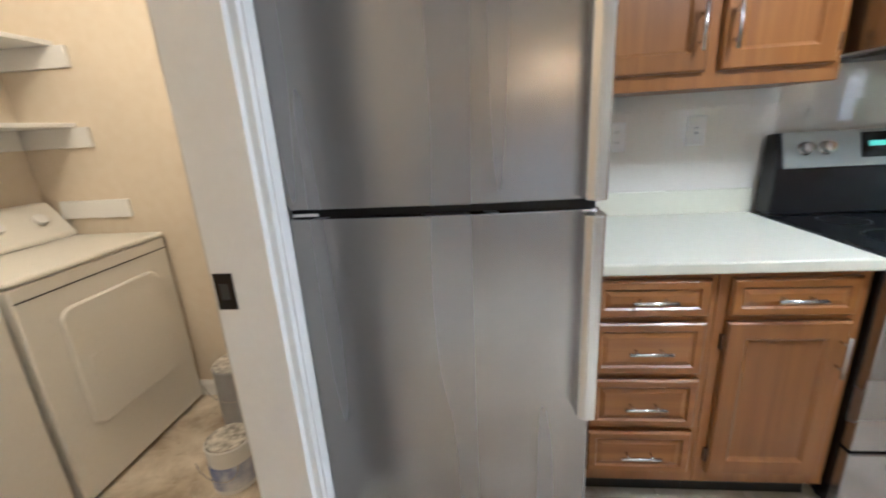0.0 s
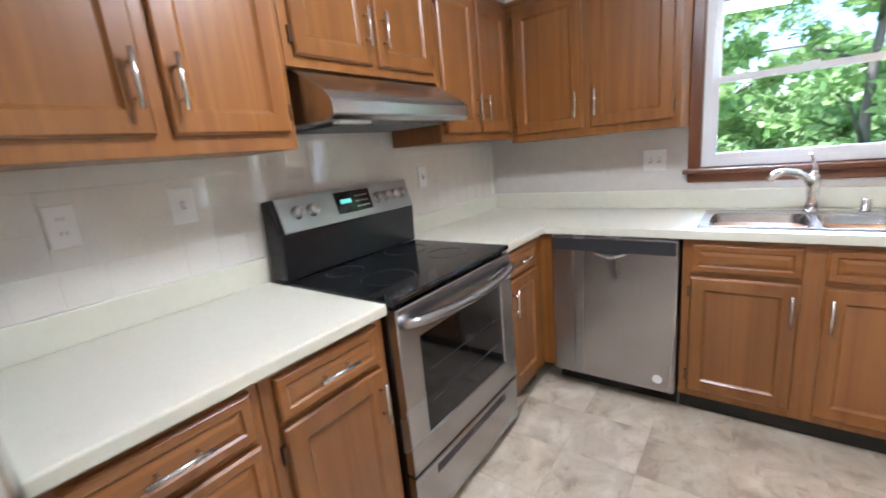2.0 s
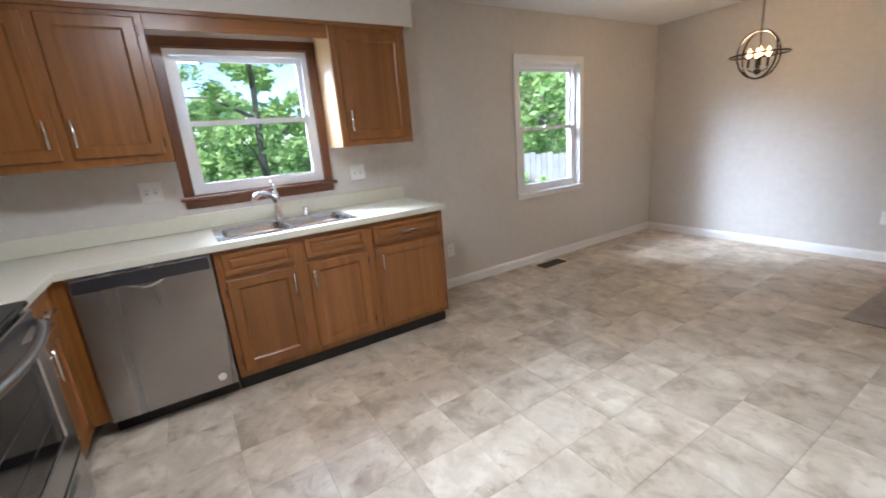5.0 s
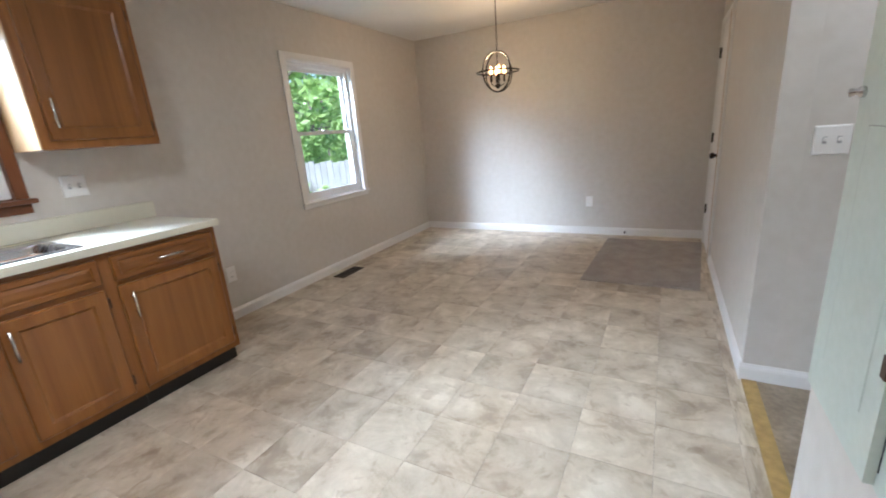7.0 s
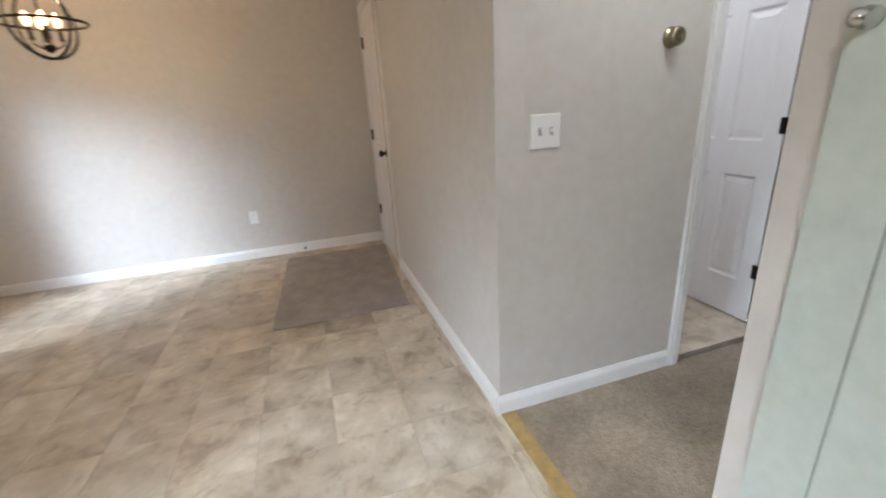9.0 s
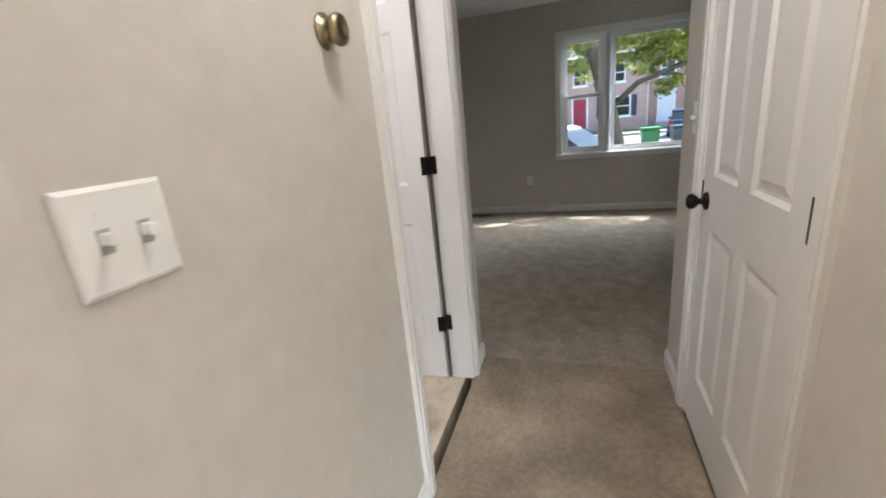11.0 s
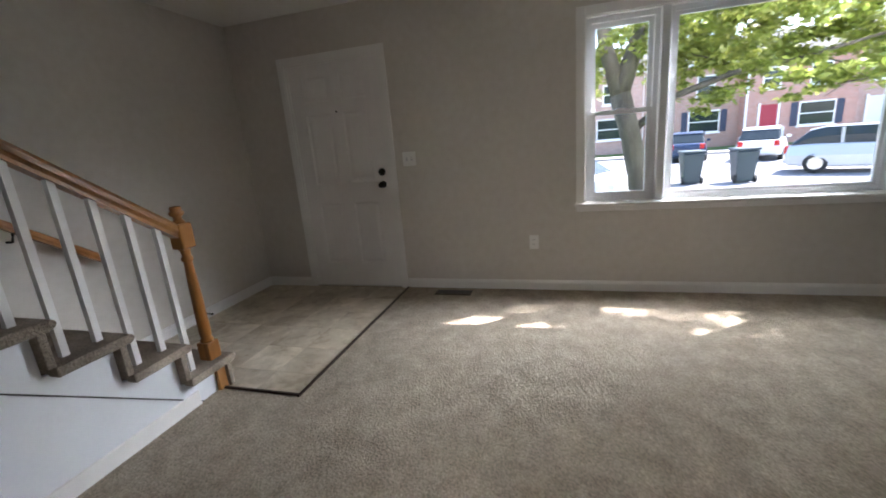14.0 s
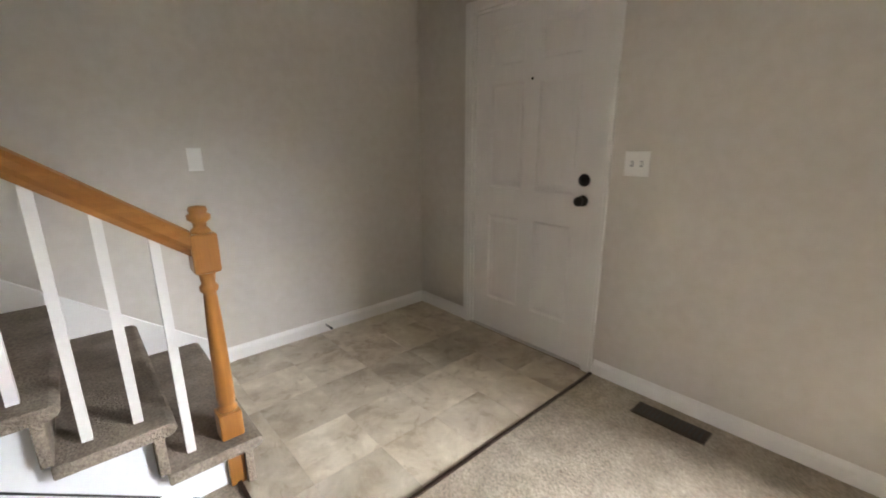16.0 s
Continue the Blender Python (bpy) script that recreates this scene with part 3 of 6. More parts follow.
def base_unit(F, u0, u1, label, fronts, depth=0.61, z1=0.876, end=False):
    """A base cabinet: carcass, toe kick and its fronts (kind, u0, u1, z0, z1, pull place)."""
    t = thing("base_cabinet", F((u0 + u1) / 2, depth / 2, 0), label, "cabinet", "kitchen base cabinets")
    bm = ubox(bmesh.new(), F, u0 + 0.001, u1 - 0.001, 0.01, depth, 0.10, z1)
    part("body", bm, OAKZ, t, bevel=0.002)
    part("toe_kick", ubox(bmesh.new(), F, u0 + 0.001, u1 - 0.001, 0.02, depth - 0.06, 0.0, 0.0995), KICK, t, "black recessed toe kick")
    for kind, a, b, c, d, hp in fronts:
        if kind == "drawer":
            ob = part("drawer_front", cab_panel(F, a, b, c, d, depth, fw=0.026, raised=True), grain(F), t)
            if hp:
                pull(ob, F, (a + b) / 2 if hp == 1 else hp, (c + d) / 2, depth + 0.02, 0.128, False)
        else:
            ob = part("door", cab_panel(F, a, b, c, d, depth), OAKZ, t)
            if hp:
                pull(ob, F, hp, d - 0.105, depth + 0.02, 0.135, True)
                hu = a - 0.006 if hp > (a + b) / 2 else b + 0.006
                hinge_bits(ob, F, hu, (c + 0.07, d - 0.07), depth)
    return t


# three-drawer stack and a door cabinet beside the fridge
base_unit(north, 0.245, 0.63, "honey oak base cabinet with four drawers beside the fridge",
          [("drawer", 0.27, 0.605, c, d, 1) for c, d in ((0.15, 0.315), (0.335, 0.515), (0.535, 0.715), (0.735, 0.855))])
base_unit(north, 0.63, 1.045, "honey oak base cabinet with drawer and door beside the range",
          [("drawer", 0.665, 1.01, 0.735, 0.855, 1), ("door", 0.665, 1.01, 0.15, 0.715, 0.985)])
base_unit(north, 1.825, 2.27, "narrow honey oak corner base cabinet with drawer and door",
          [("drawer", 1.86, 2.18, 0.735, 0.855, 1), ("door", 1.86, 2.18, 0.15, 0.715, 1.89)])
base_unit(east, -0.02, 0.915, "honey oak sink base cabinet with two doors and false drawer fronts",
          [("drawer", 0.50, 0.88, 0.725, 0.85, 0), ("drawer", 0.045, 0.43, 0.725, 0.85, 0), ("door", 0.50, 0.88, 0.14, 0.70, 0.525), ("door", 0.045, 0.43, 0.14, 0.70, 0.405)])
base_unit(east, -0.56, -0.02, "honey oak end base cabinet with drawer over one wide door",
          [("drawer", -0.525, -0.01, 0.725, 0.85, 1), ("door", -0.525, -0.01, 0.14, 0.70, -0.05)])
part("filler", ubox(bmesh.new(), east, 1.525, 1.60, 0.02, 0.61, 0.10, 0.876), OAKZ, at=(2.29, 1.55, 0))
tagged(bpy.data.objects["filler"], "honey oak corner filler strip beside the dishwasher", "cabinet filler")


def upper_unit(F, u0, u1, z0, z1, label, doors, depth=0.32, side=None):
    t = thing("wall_cabinet", F((u0 + u1) / 2, depth / 2, z0), label, "cabinet", "kitchen wall cabinets")
    part("body", ubox(bmesh.new(), F, u0 + 0.001, u1 - 0.001, 0.004, depth, z0, z1), OAKZ, t, bevel=0.002)
    if side:
        part("side_panel", ubox(bmesh.new(), F, *side, 0.006, depth - 0.001, z0 + 0.002, z1 - 0.002), OAK_SIDE, t, "pale unstained side panel")
    for a, b, c, d, hp in doors:
        ob = part("door", cab_panel(F, a, b, c, d, depth), OAKZ, t)
        pull(ob, F, hp, c + 0.125, depth + 0.02, 0.135, True)
        hu = a - 0.006 if hp > (a + b) / 2 else b + 0.006
        hinge_bits(ob, F, hu, (c + 0.06, d - 0.06), depth)
    return t


upper_unit(north, 0.28, 1.06, 1.40, 2.135, "honey oak two-door wall cabinet beside the fridge", [(0.31, 0.655, 1.45, 2.085, 0.625), (0.695, 1.035, 1.45, 2.085, 0.725)])
upper_unit(north, 1.06, 1.85, 1.655, 2.135, "short honey oak two-door wall cabinet over the hood", [(1.095, 1.44, 1.69, 2.085, 1.41), (1.475, 1.82, 1.69, 2.085, 1.505)])
upper_unit(north, 1.85, 2.58, 1.39, 2.135, "honey oak corner wall cabinet with two narrow doors", [(1.885, 2.195, 1.43, 2.085, 2.165), (2.225, 2.535, 1.43, 2.085, 2.255)])
upper_unit(north, -0.60, 0.28, 1.78, 2.135, "honey oak bridge cabinet over the fridge", [(-0.56, -0.18, 1.82, 2.085, -0.21), (-0.14, 0.25, 1.82, 2.085, -0.11)])
upper_unit(east, 0.975, 1.88, 1.36, 2.135, "honey oak two-door wall cabinet beside the window", [(1.445, 1.835, 1.405, 2.085, 1.475), (1.01, 1.40, 1.405, 2.085, 1.37)])
upper_unit(east, -0.545, -0.005, 1.36, 2.135, "honey oak single-door wall cabinet past the sink window", [(-0.515, -0.045, 1.40, 2.085, -0.075)], side=(-0.004, 0.001))
t = thing("cabinet_valance", (2.58, 0.48, 2.04), "honey oak valance board bridging the cabinets over the window", "valance")
part("board", ubox(bmesh.new(), east, 0.002, 0.974, 0.298, 0.318, 2.035, 2.134), OAKY, t)
part("moulding", ubox(bmesh.new(), east, -0.545, 1.87, 0.3215, 0.333, 2.112, 2.134), OAKY, t)


def countertop():
    t = thing("countertop", (2.4, 0.8, 0.876), "cream laminate countertop with a low backsplash", "countertop")
    for nm, args in (("slab", (north, 0.235, 1.045, 0.0, 0.645)), ("slab", (north, 1.83, 2.90, 0.0, 0.645))):
        part(nm, ubox(bmesh.new(), args[0], *args[1:], 0.877, 0.914), LAM, t, bevel=0.006)
    bm = bmesh.new()
    for u0, u1, d0, d1 in ((0.85, 1.554, 0.0, 0.645), (-0.575, 0.07, 0.0, 0.645), (0.07, 0.85, 0.0, 0.13), (0.07, 0.85, 0.555, 0.645)):
        ubox(bm, east, u0, u1, d0, d1, 0.877, 0.914)
    bmesh.ops.remove_doubles(bm, verts=bm.verts, dist=0.0005)
    part("slab", bm, LAM, t)
    for F, a, b in ((north, 0.235, 1.045), (north, 1.83, 2.881), (east, -0.575, 2.20)):
        part("backsplash", ubox(bmesh.new(), F, a, b, 0.001, 0.02, 0.915, 1.015), LAM, t, bevel=0.004)


countertop()


def sink():
    t = thing("kitchen_sink", (2.55, 0.46, 0.91), "stainless steel double bowl drop-in sink", "sink")
    bm = bmesh.new()
    u0, u1, d0, d1, z = 0.055, 0.865, 0.12, 0.57, 0.920
    bowls = [(0.09, 0.445, 0.21, 0.545), (0.475, 0.83, 0.21, 0.545)]
    us = sorted({u0, u1, *[b[0] for b in bowls], *[b[1] for b in bowls]})
    ds = sorted({d0, d1, 0.21, 0.545})
    for a, b in zip(us, us[1:]):
        for c, d in zip(ds, ds[1:]):
            um, dm = (a + b) / 2, (c + d) / 2
            if any(q[0] < um < q[1] and q[2] < dm < q[3] for q in bowls):
                continue
            bm.faces.new([bm.verts.new(east(*p)) for p in ((a, c, z), (b, c, z), (b, d, z), (a, d, z))])
    loop = [bm.verts.new(east(*p)) for p in ((u0, d0, z), (u1, d0, z), (u1, d1, z), (u0, d1, z))]
    low = [bm.verts.new(east(*p)) for p in ((u0 - 0.006, d0 - 0.006, 0.9145), (u1 + 0.006, d0 - 0.006, 0.9145), (u1 + 0.006, d1 + 0.006, 0.9145), (u0 - 0.006, d1 + 0.006, 0.9145))]
    for i in range(4):
        bm.faces.new((loop[i], loop[(i + 1) % 4], low[(i + 1) % 4], low[i]))
    bmesh.ops.remove_doubles(bm, verts=bm.verts, dist=0.0005)
    part("rim", bm, STEELY, t, bevel=0.003)
    for a, b, c, d in bowls:
        bm = bmesh.new()
        prev = None
        for ins, zz in ((0, z), (0.006, z - 0.02), (0.014, z - 0.14), (0.05, z - 0.175)):
            r = []
            for k in range(24):
                an = 2 * math.pi * k / 24
                cx, sx = math.cos(an), math.sin(an)
                w, h = (b - a) / 2 - ins, (d - c) / 2 - ins
                ex = 0.28
                r.append(bm.verts.new(east((a + b) / 2 + w * math.copysign(abs(cx) ** ex, cx), (c + d) / 2 + h * math.copysign(abs(sx) ** ex, sx), zz)))
            if prev:
                for k in range(24):
                    bm.faces.new((prev[k], prev[(k + 1) % 24], r[(k + 1) % 24], r[k]))
            prev = r
        bm.faces.new(prev)
        bowl = part("bowl", bm, STEELY, t, smooth=True)
        c0 = east((a + b) / 2, (c + d) / 2, 0)
        part("drain", lathe(bmesh.new(), [(0.045, z - 0.174), (0.042, z - 0.170), (0.03, z - 0.172), (0.001, z - 0.172)], (c0.x, c0.y, 0)), CHROME, bowl)


sink()


def faucet():
    p = Vector((2.745, 0.455, 0.921))
    t = thing("kitchen_faucet", p, "brushed nickel pull-out faucet with lever on top", "faucet")
    part("escutcheon", lathe(bmesh.new(), [(0.032, 0), (0.032, 0.006), (0.024, 0.012)], p, seg=20), NICKEL, t, smooth=True)
    part("body", lathe(bmesh.new(), [(0.023, 0.012), (0.021, 0.06), (0.024, 0.10), (0.026, 0.13), (0.022, 0.16), (0.010, 0.175)], p, seg=20), NICKEL, t, smooth=True)
    pts = [p + Vector(q) for q in ((-0.004, 0.004, 0.12), (-0.04, 0.035, 0.165), (-0.085, 0.075, 0.19), (-0.13, 0.115, 0.198), (-0.165, 0.145, 0.19), (-0.185, 0.163, 0.172))]
    part("spout", tube(bmesh.new(), pts, [0.017, 0.017, 0.0165, 0.017, 0.0185, 0.017], 14), NICKEL, t, smooth=True)
    part("lever", tube(bmesh.new(), [p + Vector(q) for q in ((0, 0, 0.16), (0.004, -0.002, 0.20), (-0.008, 0.012, 0.25), (-0.016, 0.02, 0.262))], [0.016, 0.010, 0.006, 0.006], 10), NICKEL, t, smooth=True)
    q = Vector((2.745, 0.275, 0.921))
    t = thing("air_gap", q, "short satin nickel air gap cap on the sink deck", "air gap")
    part("cap", lathe(bmesh.new(), [(0.022, 0), (0.022, 0.005), (0.017, 0.008), (0.017, 0.05), (0.014, 0.058), (0.001, 0.06)], q), NICKEL, t, smooth=True)


faucet()


def fridge():
    x0, x1, yf = -0.575, 0.225, 1.39
    t = thing("refrigerator", ((x0 + x1) / 2, 1.8, 0), "stainless steel top-freezer refrigerator with dark sides", "refrigerator")
    part("cabinet", bx(x0 + 0.004, x1 - 0.004, yf + 0.075, 2.17, 0.02, 1.715), FRIDGE_SIDE, t, bevel=0.006)
    part("base_grille", bx(x0 + 0.02, x1 - 0.02, yf + 0.03, yf + 0.074, 0.02, 0.09), BLACK, t)
    for nm, z0, z1 in (("freezer_door", 1.142, 1.72), ("fresh_food_door", 0.10, 1.118)):
        prof = [(x0, yf + 0.07), (x0, yf + 0.018), (x0 + 0.012, yf + 0.004), (x0 + 0.03, yf)] + [(x0 + 0.03 + (x1 - x0 - 0.06) * i / 10, yf - 0.012 * math.sin(math.pi * i / 10)) for i in range(1, 10)] + [(x1 - 0.03, yf), (x1 - 0.012, yf + 0.004), (x1, yf + 0.018), (x1, yf + 0.07)]
        d = part(nm, extrude_profile(bmesh.new(), prof, "z", z0, z1), STEELZ, t, bevel=0.004, smooth=True)
        d.data.set_sharp_from_angle(angle=radians(32))
        ha, hb = (z0 + 0.005, z1 - 0.10) if nm == "freezer_door" else (0.55, z1 - 0.005)
        hp = [(x1 - 0.052, yf - 0.004), (x1 - 0.05, yf - 0.045), (x1 - 0.03, yf - 0.058), (x1 - 0.004, yf - 0.055), (x1 + 0.004, yf - 0.03), (x1 + 0.003, yf + 0.014)]
        part("handle", extrude_profile(bmesh.new(), hp, "z", ha, hb), NICKEL, d, "full-height satin metal edge handle", bevel=0.004)
    part("gasket", bx(x0 + 0.01, x1 - 0.01, yf + 0.02, yf + 0.07, 1.1185, 1.1415), RUBBER, t)
    part("hinge", bx(x0 + 0.02, x0 + 0.09, yf + 0.004, yf + 0.02, 1.124, 1.132), CHROME, t)
    for fx in (x0 + 0.06, x1 - 0.06):
        part("foot", lathe(bmesh.new(), [(0.02, 0), (0.02, 0.022)], (fx, 1.6, 0), seg=10), RUBBER, t)


fridge()


def stove():
    x0, x1, yf = 1.055, 1.818, 1.545
    t = thing("electric_range", ((x0 + x1) / 2, 1.85, 0), "stainless freestanding range with black glass cooktop", "stove")
    part("body", bx(x0, x1, yf + 0.03, 2.17, 0.045, 0.895), BLACK, t)
    part("cooktop", bx(x0 - 0.003, x1 + 0.003, yf - 0.005, 2.09, 0.897, 0.918), BLACKGLASS, t, "glossy black ceramic glass", bevel=0.006)
    for bxx, byy, br in ((1.25, 1.74, 0.10), (1.25, 1.98, 0.075), (1.62, 1.74, 0.085), (1.62, 1.98, 0.10)):
        bm = bmesh.new()
        tube(bm, [(bxx + br * math.cos(a * math.pi / 16), byy + br * math.sin(a * math.pi / 16), 0.9186) for a in range(33)], 0.0012, 4)
        part("burner_ring", bm, mat("burner_print", (0.03, 0.03, 0.03), 0.3) if "burner_print" not in bpy.data.materials else bpy.data.materials["burner_print"], t)
    # backguard with slanted panel
    prof = [(2.17, 0.918), (2.17, 1.225), (2.115, 1.232), (2.075, 1.10), (2.085, 0.918)]
    part("backguard", extrude_profile(bmesh.new(), [(p[0], p[1]) for p in prof], "x", x0 - 0.002, x1 + 0.002), BLACK, t, bevel=0.008)
    sl = lambda f: (2.075 + 0.04 * f, 1.10 + 0.132 * f)
    def slab(xa, xb, fa, fb, th):
        bm = bmesh.new()
        (ya, za), (yb, zb) = sl(fa), sl(fb)
        return extrude_profile(bm, [(ya, za), (yb, zb), (yb - th, zb + th * 0.3), (ya - th, za + th * 0.3)], "x", xa, xb)
    pan = part("control_panel", slab(x0 + 0.02, x1 - 0.006, 0.0, 0.99, 0.006), DARKSTEEL, t, "dark brushed steel control panel", bevel=0.002)
    disp = part("display", slab(1.345, 1.545, 0.22, 0.90, 0.009), BLACKGLASS, pan, "black glass clock and keypad")
    for r in range(3):
        for c in range(4):
            bm = slab(1.455 + c * 0.02, 1.466 + c * 0.02, 0.35 + r * 0.17, 0.38 + r * 0.17, 0.0096)
            part("key_mark", bm, PLATE, disp)
    # glowing green patch that imitates the bright reflection on the display glass
    part("clock_digits", slab(1.37, 1.43, 0.52, 0.66, 0.0096), glow("green_reflection", (0.25, 0.8, 0.6), 0.25), disp)
    for kx in (1.150, 1.222, 1.590, 1.645, 1.700, 1.755):
        (yk, zk) = sl(0.52)
        k = lathe(bmesh.new(), [(0.027, 0.0), (0.027, 0.006), (0.021, 0.010), (0.019, 0.028), (0.001, 0.03)], (0, 0, 0), "-y", 18)
        box(k, -0.004, 0.004, -0.034, -0.028, -0.019, 0.019)
        bmesh.ops.rotate(k, cent=(0, 0, 0), matrix=Matrix.Rotation(radians(-17), 3, "X"), verts=k.verts)
        bmesh.ops.translate(k, vec=(kx, yk - 0.006, zk + 0.002), verts=k.verts)
        part("knob", k, NICKEL, pan, "brushed metal burner knob", smooth=False, bevel=0.0015)
    # oven door
    F = lambda u, d, z: Vector((u, yf + 0.03 - d, z))
    bm = bmesh.new()
    ring(bm, F, [(x0 + 0.004, x1 - 0.004, 0.285, 0.885, 0.0), (x0 + 0.004, x1 - 0.004, 0.285, 0.885, 0.036), (x0 + 0.008, x1 - 0.008, 0.289, 0.881, 0.04),
                 (x0 + 0.10, x1 - 0.10, 0.39, 0.765, 0.04), (x0 + 0.104, x1 - 0.104, 0.394, 0.761, 0.032)], cap=False)
    door = part("oven_door", bm, STEELX, t)
    part("door_glass", ubox(bmesh.new(), F, x0 + 0.103, x1 - 0.103, 0.026, 0.0325, 0.393, 0.762), BLACKGLASS, door, "dark oven window")
    for z in (0.50, 0.62):
        part("rack_line", tube(bmesh.new(), [F(x0 + 0.15, 0.0331, z), F(x1 - 0.15, 0.0331, z)], 0.002, 5), mat("dim_rack_%d" % (z * 100), (0.035, 0.035, 0.035), 0.6), door)
    pts = [F(x0 + 0.02 + (x1 - x0 - 0.04) * i / 12, 0.05 + 0.05 * math.sin(math.pi * i / 12) ** 0.6, 0.835 - 0.012 * math.sin(math.pi * i / 12)) for i in range(13)]
    part("handle", tube(bmesh.new(), pts, [0.016] + [0.019] * 11 + [0.016], 10), STEELX, door, "bowed brushed steel handle", smooth=True)
    bm = bmesh.new()
    ring(bm, F, [(x0 + 0.004, x1 - 0.004, 0.055, 0.272, 0.0), (x0 + 0.004, x1 - 0.004, 0.055, 0.272, 0.034), (x0 + 0.01, x1 - 0.01, 0.061, 0.266, 0.038),
                 (x0 + 0.12, x1 - 0.12, 0.215, 0.252, 0.038), (x0 + 0.125, x1 - 0.125, 0.22, 0.25, 0.022)])
    part("storage_drawer", bm, STEELX, t)
    for fx in (x0 + 0.05, x1 - 0.05):
        for fy in (1.65, 2.1):
            part("foot", lathe(bmesh.new(), [(0.018, 0), (0.018, 0.046)], (fx, fy, 0), seg=8), RUBBER, t)


stove()


def hood():
    x0, x1 = 1.085, 1.845
    t = thing("range_hood", (1.46, 2.0, 1.50), "stainless under-cabinet range hood over the stove", "range hood")
    prof = [(2.196, 1.653), (1.90, 1.653), (1.86, 1.635), (1.745, 1.565), (1.715, 1.535), (1.715, 1.49), (1.73, 1.475), (2.196, 1.475)]
    part("canopy", extrude_profile(bmesh.new(), prof, "x", x0, x1), STEELX, t, bevel=0.005)
    part("filter", bx(x0 + 0.10, x1 - 0.10, 1.80, 2.12, 1.466, 1.4745), mat("aluminium_mesh_filter", (0.25, 0.25, 0.25), 0.45, 0.8, var=0.4, scale=60, bump=0.5, bscale=200), t)
    part("lens", bx(x0 + 0.06, x0 + 0.20, 1.76, 1.795, 1.467, 1.4745), PLATE, t)


hood()


def dishwasher():
    F = east
    u0, u1 = 0.925, 1.52
    t = thing("dishwasher", (2.6, 1.22, 0), "stainless steel dishwasher with a pocket handle", "dishwasher")
    part("tub", ubox(bmesh.new(), F, u0, u1, 0.03, 0.60, 0.09, 0.872), BLACK, t)
    d = part("door", ubox(bmesh.new(), F, u0 + 0.002, u1 - 0.002, 0.602, 0.645, 0.10, 0.868), STEELZ, t, bevel=0.006)
    part("control_strip", ubox(bmesh.new(), F, u0 + 0.012, u1 - 0.012, 0.6452, 0.648, 0.795, 0.858), mat("grey_control_strip", (0.05, 0.05, 0.055), 0.3, 0.4), d, "dark grey control strip")
    bm = bmesh.new()
    hp = [east(1.15 + 0.15 * i / 8, 0.652 + 0.012 * math.sin(math.pi * i / 8), 0.79 - 0.018 * math.sin(math.pi * i / 8)) for i in range(9)]
    tube(bm, hp, 0.008, 8)
    part("handle", bm, CHROME, d, "bright scooped pocket handle", smooth=True)
    part("pocket", ubox(bmesh.new(), F, 1.155, 1.295, 0.6455, 0.6485, 0.785, 0.80), GREYSLOT, d)
    part("badge", lathe(bmesh.new(), [(0.022, 0), (0.022, 0.002), (0.001, 0.002)], east(1.0, 0.645, 0.165), "-x", 18), PLATE, d, "small round badge")
    part("toe_kick", ubox(bmesh.new(), F, u0, u1, 0.05, 0.545, 0.0, 0.088), KICK, t)


dishwasher()


def wall_tiles():
    """Glazed wall tiles behind the counter, between the low backsplash and the cabinets."""
    host = tagged(part("backsplash_wall_north", bx(0.235, 2.88, 2.1965, 2.2, 1.016, 1.655), PALE), "glossy cream square wall tiles behind the range", kind="structure")
    S4 = 0.1083
    me = bpy.data.meshes.new("wall_tile")
    bm = bmesh.new()
    h = S4 / 2 - 0.0002
    ring(bm, lambda u, d, z: Vector((u, -d, z)), [(-h, h, -h, h, 0.0), (-h, h, -h, h, 0.002), (-h + 0.0012, h - 0.0012, -h + 0.0012, h - 0.0012, 0.0026)])
    bmesh.ops.recalc_face_normals(bm, faces=bm.faces)
    bm.to_mesh(me)
    bm.free()
    me.materials.append(WALLTILE)
    rnd = random.Random(8)
    for i in range(24):
        for j in range(6):
            x, z = 0.235 + S4 * (i + 0.5), 1.017 + S4 * (j + 0.5)
            if z > 1.37 and not 1.05 < x < 1.86:
                continue
            o = new("wall_tile", me)
            o.parent = host
            o.location = (x, 2.1965, z)
            o.rotation_euler = (rnd.uniform(-0.004, 0.004), 0, rnd.uniform(-0.004, 0.004))
    return host


wall_tiles()


